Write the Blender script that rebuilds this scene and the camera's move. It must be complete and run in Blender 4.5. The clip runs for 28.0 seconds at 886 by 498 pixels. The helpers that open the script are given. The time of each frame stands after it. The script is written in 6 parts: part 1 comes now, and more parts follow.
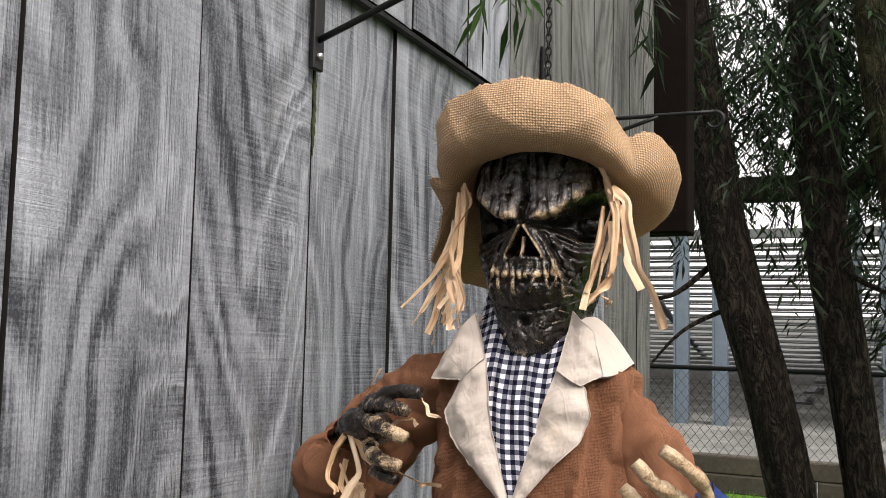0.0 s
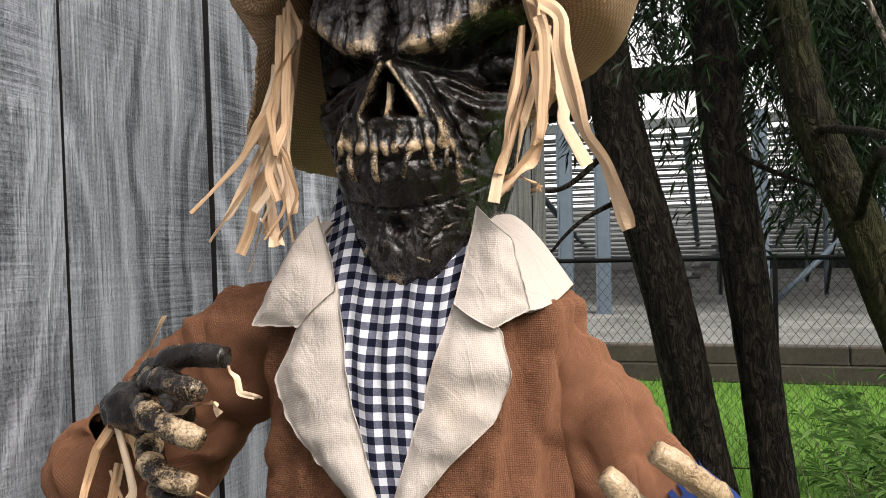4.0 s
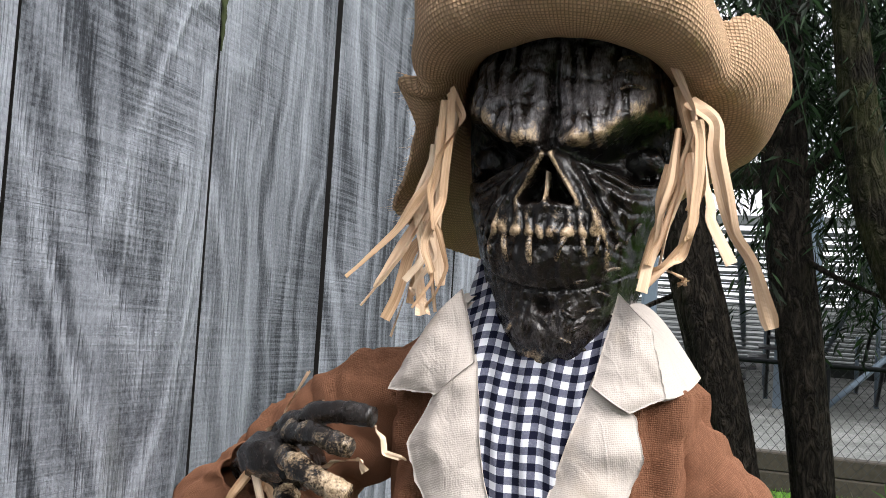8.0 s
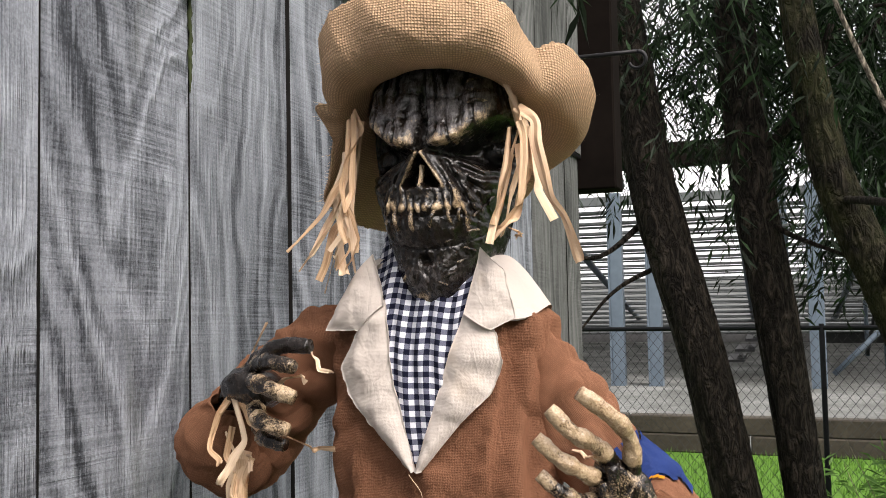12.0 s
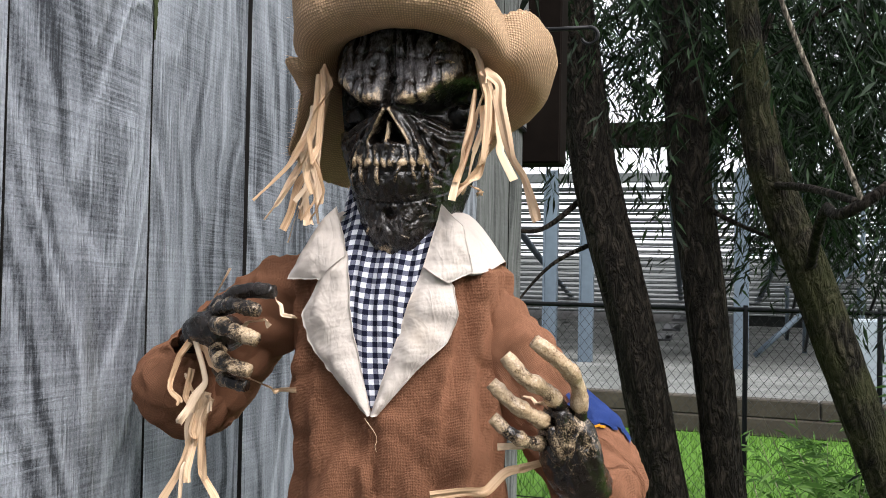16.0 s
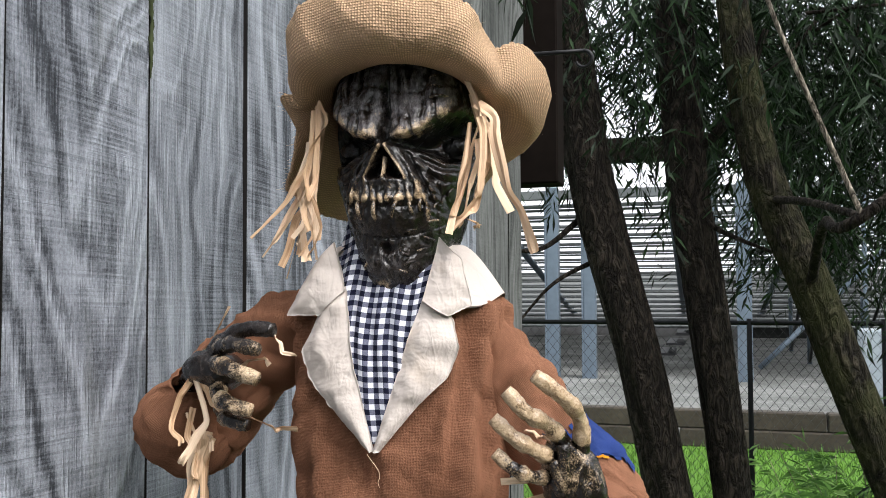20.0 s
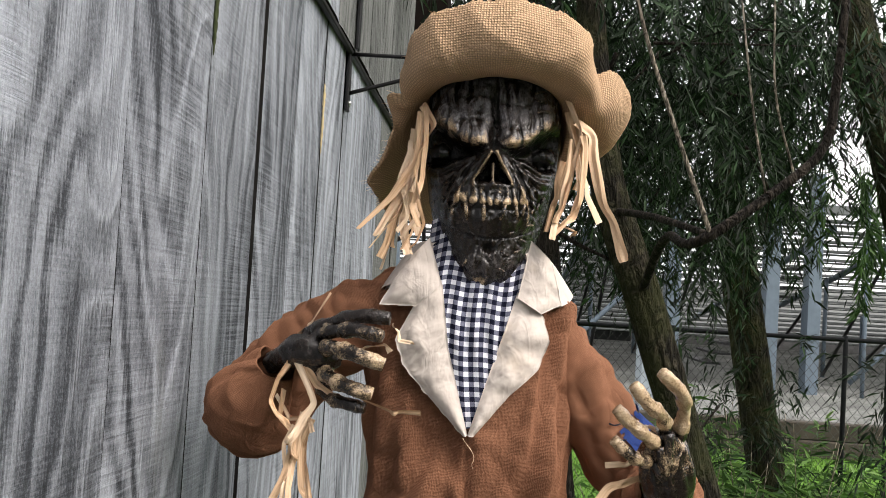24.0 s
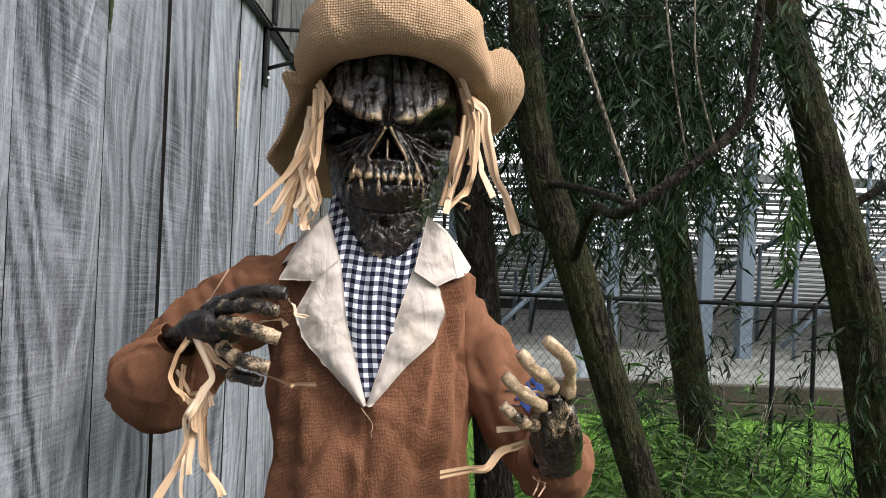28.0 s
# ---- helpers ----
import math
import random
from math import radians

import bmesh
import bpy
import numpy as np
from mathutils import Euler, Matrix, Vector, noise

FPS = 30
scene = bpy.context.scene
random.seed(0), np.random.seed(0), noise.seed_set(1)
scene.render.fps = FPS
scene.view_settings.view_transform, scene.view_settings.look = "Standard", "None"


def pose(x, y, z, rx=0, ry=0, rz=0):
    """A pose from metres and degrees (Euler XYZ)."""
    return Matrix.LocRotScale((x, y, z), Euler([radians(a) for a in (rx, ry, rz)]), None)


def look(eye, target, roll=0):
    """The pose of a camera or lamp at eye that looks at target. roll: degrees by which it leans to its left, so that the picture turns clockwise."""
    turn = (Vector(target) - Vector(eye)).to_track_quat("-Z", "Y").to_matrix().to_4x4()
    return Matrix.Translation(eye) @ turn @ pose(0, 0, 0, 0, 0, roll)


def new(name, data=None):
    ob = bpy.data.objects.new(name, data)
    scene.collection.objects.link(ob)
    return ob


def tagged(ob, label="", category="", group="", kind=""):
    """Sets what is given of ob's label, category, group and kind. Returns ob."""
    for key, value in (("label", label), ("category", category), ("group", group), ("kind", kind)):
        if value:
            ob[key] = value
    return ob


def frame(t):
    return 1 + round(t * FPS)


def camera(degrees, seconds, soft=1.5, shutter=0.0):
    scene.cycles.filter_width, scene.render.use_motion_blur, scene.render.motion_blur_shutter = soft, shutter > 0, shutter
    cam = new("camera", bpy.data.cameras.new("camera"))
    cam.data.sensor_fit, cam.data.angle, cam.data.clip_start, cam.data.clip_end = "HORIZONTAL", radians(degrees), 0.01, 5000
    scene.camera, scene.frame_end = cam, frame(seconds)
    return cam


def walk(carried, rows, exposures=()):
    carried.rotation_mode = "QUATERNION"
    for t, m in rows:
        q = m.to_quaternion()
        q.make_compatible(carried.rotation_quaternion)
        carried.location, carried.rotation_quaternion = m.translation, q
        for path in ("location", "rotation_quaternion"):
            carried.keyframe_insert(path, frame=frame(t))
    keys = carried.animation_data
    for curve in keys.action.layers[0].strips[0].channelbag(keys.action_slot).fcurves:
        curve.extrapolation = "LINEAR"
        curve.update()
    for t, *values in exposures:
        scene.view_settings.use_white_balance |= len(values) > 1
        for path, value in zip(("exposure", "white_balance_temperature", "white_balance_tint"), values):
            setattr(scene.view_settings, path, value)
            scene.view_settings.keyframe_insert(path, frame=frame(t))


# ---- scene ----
# ---------------------------------------------------------------- camera
cam = camera(53.3, 28.0, soft=0.9)
PATH = [
    (0, (0.416, -0.644, 1.523), (-0.405, 1.176, 1.6899), 1.2),
    (0.5, (0.414, -0.634, 1.52), (-0.443, 1.172, 1.6491), -0),
    (1, (0.422, -0.629, 1.5245), (-0.427, 1.18, 1.6548), -0.6),
    (1.5, (0.432, -0.604, 1.5335), (-0.402, 1.212, 1.6573), -1.7),
    (2, (0.432, -0.586, 1.5305), (-0.404, 1.23, 1.6186), -2),
    (2.5, (0.43, -0.568, 1.519), (-0.403, 1.251, 1.5391), -1.7),
    (3, (0.42, -0.539, 1.5202), (-0.396, 1.283, 1.4493), -1.3),
    (3.5, (0.38, -0.465, 1.519), (-0.313, 1.406, 1.4244), -1.7),
    (4, (0.342, -0.411, 1.5254), (-0.239, 1.5, 1.4703), -1.6),
    (4.5, (0.329, -0.405, 1.52), (-0.161, 1.532, 1.4687), -0.9),
    (6.5, (0.319, -0.399, 1.5086), (-0.22, 1.525, 1.4098), 2.3),
    (7, (0.283, -0.381, 1.5206), (-0.286, 1.536, 1.4798), 3.9),
    (7.5, (0.284, -0.408, 1.5246), (-0.342, 1.49, 1.5623), 4.2),
    (8, (0.306, -0.442, 1.526), (-0.37, 1.437, 1.638), 3.5),
    (8.5, (0.348, -0.505, 1.515), (-0.376, 1.355, 1.648), 2.9),
    (9, (0.385, -0.576, 1.499), (-0.349, 1.279, 1.64), 1.9),
    (9.5, (0.383, -0.56, 1.504), (-0.313, 1.309, 1.652), 1.7),
    (10, (0.381, -0.558, 1.512), (-0.308, 1.314, 1.654), 2.6),
    (10.5, (0.4, -0.579, 1.516), (-0.294, 1.291, 1.666), 2.4),
    (11, (0.411, -0.576, 1.512), (-0.276, 1.296, 1.671), 1.1),
    (11.5, (0.413, -0.575, 1.51), (-0.285, 1.295, 1.631), 0.4),
    (12, (0.413, -0.567, 1.503), (-0.276, 1.307, 1.612), -1.2),
    (12.5, (0.398, -0.57, 1.503), (-0.292, 1.304, 1.614), -0.7),
    (14.5, (0.387, -0.59, 1.5), (-0.216, 1.315, 1.576), 1.1),
    (15, (0.398, -0.591, 1.5), (-0.181, 1.322, 1.572), 0.8),
    (15.5, (0.398, -0.59, 1.496), (-0.176, 1.325, 1.558), 0.8),
    (16, (0.405, -0.592, 1.492), (-0.148, 1.329, 1.536), 1.1),
    (16.5, (0.402, -0.591, 1.49), (-0.126, 1.338, 1.52), 1.3),
    (17, (0.402, -0.592, 1.496), (-0.117, 1.339, 1.516), 1.6),
    (17.5, (0.4, -0.6, 1.496), (-0.109, 1.334, 1.5), 1.2),
    (18, (0.398, -0.607, 1.5), (-0.105, 1.329, 1.531), 1.8),
    (18.5, (0.401, -0.602, 1.503), (-0.085, 1.337, 1.583), 2.7),
    (19, (0.412, -0.593, 1.496), (-0.037, 1.354, 1.577), 2.4),
    (19.5, (0.411, -0.596, 1.497), (-0.065, 1.345, 1.568), 0.9),
    (20, (0.407, -0.592, 1.501), (-0.149, 1.327, 1.588), -0.3),
    (20.5, (0.419, -0.629, 1.511), (-0.2, 1.27, 1.615), -0.1),
    (21, (0.383, -0.647, 1.513), (-0.197, 1.264, 1.632), 0.1),
    (21.5, (0.318, -0.714, 1.504), (-0.039, 1.246, 1.684), -0.8),
    (23.5, (0.219, -0.688, 1.502), (0.034, 1.3, 1.632), 3.6),
    (24, (0.218, -0.667, 1.502), (0.12, 1.329, 1.573), 3.4),
    (24.5, (0.239, -0.672, 1.506), (0.273, 1.328, 1.551), 2.8),
    (25, (0.245, -0.655, 1.5), (0.358, 1.342, 1.52), 1.2),
    (25.5, (0.252, -0.666, 1.502), (0.374, 1.33, 1.525), -0.1),
    (26, (0.255, -0.661, 1.5), (0.374, 1.336, 1.532), -0.7),
    (26.5, (0.249, -0.668, 1.501), (0.384, 1.327, 1.532), 0.1),
    (27, (0.251, -0.673, 1.498), (0.376, 1.323, 1.532), 1.4),
    (27.5, (0.249, -0.67, 1.502), (0.312, 1.329, 1.513), 1.8),
    (28, (0.251, -0.681, 1.504), (0.282, 1.319, 1.521), 2.4),
]
walk(cam, [(t, look(eye, target, roll)) for t, eye, target, roll in PATH], exposures=[(0, 0.97, 7000, 15), (4.5, 0.97, 6850, 13), (7, 1.04, 6350, 12), (9, 1.10, 6500, 13), (11, 1.04, 6850, 15), (13, 1.06, 6700, 15), (17, 1.13, 6350, 12), (20, 1.11, 6350, 12), (21, 1.04, 6450, 13), (23.5, 1.08, 6800, 13), (26, 1.10, 6750, 14), (28, 1.10, 6550, 12)])

# ---------------------------------------------------------------- light: bright overcast sky
SUN_EL, SUN_AZ = radians(45), radians(125)
world = bpy.data.worlds.new("sky")
scene.world = world
world.use_nodes = True
wn, wl = world.node_tree.nodes, world.node_tree.links
sky = wn.new("ShaderNodeTexSky")
sky.sky_type, sky.sun_disc = "NISHITA", False
sky.sun_elevation, sky.sun_rotation = SUN_EL, SUN_AZ
sky.air_density, sky.dust_density, sky.ozone_density = 1.0, 6.0, 0.6
pale = wn.new("ShaderNodeHueSaturation")
pale.inputs["Saturation"].default_value = 0.12
wl.new(sky.outputs[0], pale.inputs["Color"])
# an even sheet of cloud over the clear sky's own gradient
cloud = wn.new("ShaderNodeMix")
cloud.data_type = "RGBA"
cloud.inputs[0].default_value = 0.70
cloud.inputs[7].default_value = (8.6, 8.8, 9.1, 1.0)
wl.new(pale.outputs[0], cloud.inputs[6])
wl.new(cloud.outputs[2], wn["Background"].inputs["Color"])
wn["Background"].inputs["Strength"].default_value = 0.13
sun = new("sun", bpy.data.lights.new("sun", "SUN"))
sun.data.energy, sun.data.angle, sun.data.color = 1.4, radians(34), (1.0, 0.96, 0.9)
sun.matrix_world = look((math.sin(SUN_AZ) * 9, -math.cos(SUN_AZ) * 9 * -1, 9 * math.tan(SUN_EL)), (0, 0, 0))


# ---------------------------------------------------------------- node helpers
class Shade:
    """A small writer of node materials."""

    def __init__(self, name, rough=0.8, metal=0.0, spec=0.3):
        self.m = bpy.data.materials.new(name)
        self.m.use_nodes = True
        self.t = self.m.node_tree
        self.b = self.t.nodes["Principled BSDF"]
        self.b.inputs["Roughness"].default_value = rough
        self.b.inputs["Metallic"].default_value = metal
        self.b.inputs["Specular IOR Level"].default_value = spec

    def node(self, kind, out=0, **given):
        n = self.t.nodes.new("ShaderNode" + kind)
        for key, value in given.items():
            self.put(n.inputs[int(key[1:])] if key[0] == "i" and key[1:].isdigit() else n.inputs[key.replace("_", " ")], value)
        return n.outputs[out]

    def put(self, socket, value):
        if isinstance(value, bpy.types.NodeSocket):
            self.t.links.new(value, socket)
        else:
            socket.default_value = value

    def math(self, op, a, b=0.0, c=0.0, clamp=False):
        n = self.t.nodes.new("ShaderNodeMath")
        n.operation, n.use_clamp = op, clamp
        for s, v in zip(n.inputs, (a, b, c)):
            self.put(s, v)
        return n.outputs[0]

    def vec(self, op, a, b=(0, 0, 0)):
        n = self.t.nodes.new("ShaderNodeVectorMath")
        n.operation = op
        self.put(n.inputs[0], a), self.put(n.inputs[1], b)
        return n.outputs["Value"] if op in ("LENGTH", "DISTANCE", "DOT_PRODUCT") else n.outputs[0]

    def coord(self, which="Object"):
        return self.t.nodes.new("ShaderNodeTexCoord").outputs[which]

    def xyz(self, v):
        n = self.t.nodes.new("ShaderNodeSeparateXYZ")
        self.put(n.inputs[0], v)
        return n.outputs

    def join(self, x, y, z):
        n = self.t.nodes.new("ShaderNodeCombineXYZ")
        for s, v in zip(n.inputs, (x, y, z)):
            self.put(s, v)
        return n.outputs[0]

    def noise(self, v, scale, detail=3.0, rough=0.55, distort=0.0):
        n = self.t.nodes.new("ShaderNodeTexNoise")
        self.put(n.inputs["Vector"], v)
        for key, value in (("Scale", scale), ("Detail", detail), ("Roughness", rough), ("Distortion", distort)):
            n.inputs[key].default_value = value
        return n.outputs[0]

    def ramp(self, f, stops):
        n = self.t.nodes.new("ShaderNodeValToRGB")
        e = n.color_ramp.elements
        while len(e) < len(stops):
            e.new(0.5)
        for el, (p, c) in zip(e, stops):
            el.position, el.color = p, (*c, 1) if len(c) == 3 else c
        self.put(n.inputs[0], f)
        return n.outputs[0]

    def mix(self, f, a, b, blend="MIX"):
        n = self.t.nodes.new("ShaderNodeMix")
        n.data_type, n.blend_type = "RGBA", blend
        self.put(n.inputs[0], f)
        self.put(n.inputs[6], (*a, 1) if isinstance(a, tuple) and len(a) == 3 else a)
        self.put(n.inputs[7], (*b, 1) if isinstance(b, tuple) and len(b) == 3 else b)
        return n.outputs[2]

    def random(self):
        return self.t.nodes.new("ShaderNodeObjectInfo").outputs["Random"]

    def island(self):
        return self.t.nodes.new("ShaderNodeNewGeometry").outputs["Random Per Island"]

    def done(self, color, height=None, depth=0.002, strength=0.6, rough=None):
        self.put(self.b.inputs["Base Color"], (*color, 1) if isinstance(color, tuple) else color)
        if rough is not None:
            self.put(self.b.inputs["Roughness"], rough)
        if height is not None:
            n = self.t.nodes.new("ShaderNodeBump")
            n.inputs["Strength"].default_value, n.inputs["Distance"].default_value = strength, depth
            self.put(n.inputs["Height"], height)
            self.t.links.new(n.outputs[0], self.b.inputs["Normal"])
        return self.m


# ---------------------------------------------------------------- materials
def weathered_board(name, low, high):
    s = Shade(name, 0.85, spec=0.2)
    r = s.random()
    q = s.xyz(s.coord())
    y = q[1]
    shift = s.math("MULTIPLY", r, 37.0)
    z = s.math("ADD", q[2], shift)
    r2 = s.math("FRACT", s.math("MULTIPLY", r, 7.3))
    r3 = s.math("FRACT", s.math("MULTIPLY", r, 23.7))
    # growth rings of a plain-sawn board: arches that lean into long wavy stripes, a slope of its own for each board
    drift = s.noise(s.join(s.math("MULTIPLY", y, 5.0), shift, s.math("MULTIPLY", z, 2.6)), 1.0, 3, 0.55)
    heart = s.math("MULTIPLY", s.math("SUBTRACT", r2, 0.5), 0.16)
    across = s.math("ADD", s.math("SUBTRACT", y, heart), s.math("MULTIPLY", s.math("SUBTRACT", drift, 0.5), 0.22))
    away = s.math("SQRT", s.math("MULTIPLY_ADD", across, across, 0.00006))
    rise = s.math("MULTIPLY_ADD", s.math("POWER", r3, 2.0), 13.0, 2.0)
    tooth = s.noise(s.join(s.math("MULTIPLY", y, 420.0), shift, s.math("MULTIPLY", z, 7.0)), 1.0, 2, 0.6)
    turns = s.math("MULTIPLY_ADD", away, 30.0, s.math("MULTIPLY", z, s.math("MULTIPLY", rise, -1.0)))
    turns = s.math("ADD", turns, s.math("MULTIPLY", s.math("SUBTRACT", tooth, 0.5), 0.70))
    wave = s.math("MULTIPLY_ADD", s.math("SINE", s.math("MULTIPLY", turns, 6.2832)), 0.5, 0.5)
    bold = s.ramp(s.noise(s.join(s.math("MULTIPLY", y, 9.0), shift, s.math("MULTIPLY", z, 2.0)), 1.0, 3), [(0.36, (0.25, 0.25, 0.25)), (0.62, (1, 1, 1))])
    fibre = s.noise(s.join(s.math("MULTIPLY", y, 560.0), 0.0, s.math("MULTIPLY", z, 16.0)), 1.0, 4, 0.7)
    speck = s.noise(s.join(s.math("MULTIPLY", y, 640.0), shift, s.math("MULTIPLY", z, 460.0)), 1.0, 4, 0.75)
    # fine level marks of the saw, in patches
    saw = s.noise(s.join(s.math("MULTIPLY", y, 9.0), shift, s.math("MULTIPLY_ADD", y, 18.0, s.math("MULTIPLY", z, 520.0))), 1.0, 3, 0.7)
    saw = s.ramp(saw, [(0.40, (0, 0, 0)), (0.60, (1, 1, 1))])
    sawn = s.ramp(s.noise(s.join(s.math("MULTIPLY", y, 8.0), shift, s.math("MULTIPLY", z, 6.0)), 1.0, 3), [(0.38, (0.15, 0.15, 0.15)), (0.64, (1, 1, 1))])
    marks = s.math("MULTIPLY", s.math("SUBTRACT", saw, 0.55), sawn)
    patch = s.noise(s.join(s.math("MULTIPLY", y, 10.0), shift, s.math("MULTIPLY", z, 3.0)), 1.0, 5, 0.65)
    # close late-wood ridges between the broad rings
    close = s.math("ADD", s.math("MULTIPLY", turns, 1.8), s.math("MULTIPLY", s.math("SUBTRACT", drift, 0.5), 5.0))
    ridge = s.math("MULTIPLY_ADD", s.math("SINE", s.math("MULTIPLY", close, 6.2832)), 0.5, 0.5)
    ridge = s.math("MULTIPLY", s.math("SUBTRACT", s.math("POWER", ridge, 1.5), 0.4), s.math("SUBTRACT", 1.25, bold))
    tone = s.math("MULTIPLY_ADD", s.math("MULTIPLY", s.math("SUBTRACT", s.math("POWER", wave, 0.8), 0.55), bold), 0.32, 0.49)
    tone = s.math("ADD", tone, s.math("MULTIPLY", ridge, 0.15))
    tone = s.math("ADD", tone, s.math("MULTIPLY", s.math("SUBTRACT", fibre, 0.5), 0.30))
    tone = s.math("ADD", tone, s.math("MULTIPLY", s.math("SUBTRACT", speck, 0.5), 0.62))
    tone = s.math("ADD", tone, s.math("MULTIPLY", marks, 0.17))
    tone = s.math("ADD", tone, s.math("MULTIPLY", s.math("SUBTRACT", patch, 0.5), 1.2))
    tone = s.math("ADD", tone, s.math("MULTIPLY", s.math("SUBTRACT", r, 0.5), 0.10))
    col = s.ramp(tone, [(0.02, tuple(c * 0.30 for c in low)), (0.24, low), (0.49, tuple((a + b) / 2 for a, b in zip(low, high))), (0.74, high), (0.95, tuple(c * 1.22 for c in high))])
    moss = s.ramp(s.noise(s.join(s.math("MULTIPLY", y, 25.0), shift, s.math("MULTIPLY", z, 4.0)), 1.0, 4), [(0.68, (0, 0, 0)), (0.8, (1, 1, 1))])
    col = s.mix(s.math("MULTIPLY", moss, 0.35), col, (0.10, 0.105, 0.085))
    h = s.math("ADD", s.math("ADD", s.math("MULTIPLY", wave, 0.5), s.math("MULTIPLY", ridge, 0.6)), s.math("ADD", s.math("MULTIPLY", fibre, 0.6), s.math("MULTIPLY", marks, 0.16)))
    return s.done(col, h, 0.0026, 0.85)


BOARD = weathered_board("weathered_grey_timber", (0.048, 0.053, 0.062), (0.342, 0.366, 0.408))
# a darker copy of the board timber, with tree shade put into its colour
BOARD_DARK = weathered_board("dark_shaded_timber", (0.055, 0.058, 0.056), (0.18, 0.185, 0.18))


def plain(name, color, rough=0.6, metal=0.0, grain=60.0, vary=0.25, bump=0.0005):
    s = Shade(name, rough, metal)
    n = s.noise(s.coord(), grain, 4)
    big = s.noise(s.coord(), grain * 0.12, 3)
    f = s.math("ADD", s.math("MULTIPLY", n, 0.5), s.math("MULTIPLY", big, 0.5))
    lo, hi = tuple(c * (1 - vary) for c in color), tuple(min(1, c * (1 + vary)) for c in color)
    return s.done(s.ramp(f, [(0.3, lo), (0.7, hi)]), n, bump, 0.5)


IRON = plain("black_painted_iron", (0.012, 0.012, 0.013), 0.45, 0.3, 180, 0.4)
CREVICE = plain("dark_cavity_timber", (0.012, 0.011, 0.01), 0.95)
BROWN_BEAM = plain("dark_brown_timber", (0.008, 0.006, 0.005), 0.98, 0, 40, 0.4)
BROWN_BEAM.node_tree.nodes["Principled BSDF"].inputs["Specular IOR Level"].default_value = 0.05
SCREW = plain("galvanised_screw", (0.5, 0.5, 0.5), 0.35, 0.9, 200)
STEEL = plain("blue_grey_painted_steel", (0.10, 0.13, 0.16), 0.5, 0.1, 12, 0.15)
ALU = plain("weathered_aluminium", (0.106, 0.115, 0.116), 0.55, 0.3, 8, 0.25)
RAIL_BLACK = plain("black_vinyl_coated_steel", (0.008, 0.009, 0.010), 0.85, 0.0, 30)
RAIL_BLACK.node_tree.nodes["Principled BSDF"].inputs["Specular IOR Level"].default_value = 0.12
SLEEPER = plain("damp_timber_sleeper", (0.042, 0.035, 0.026), 0.9, 0, 25, 0.5)


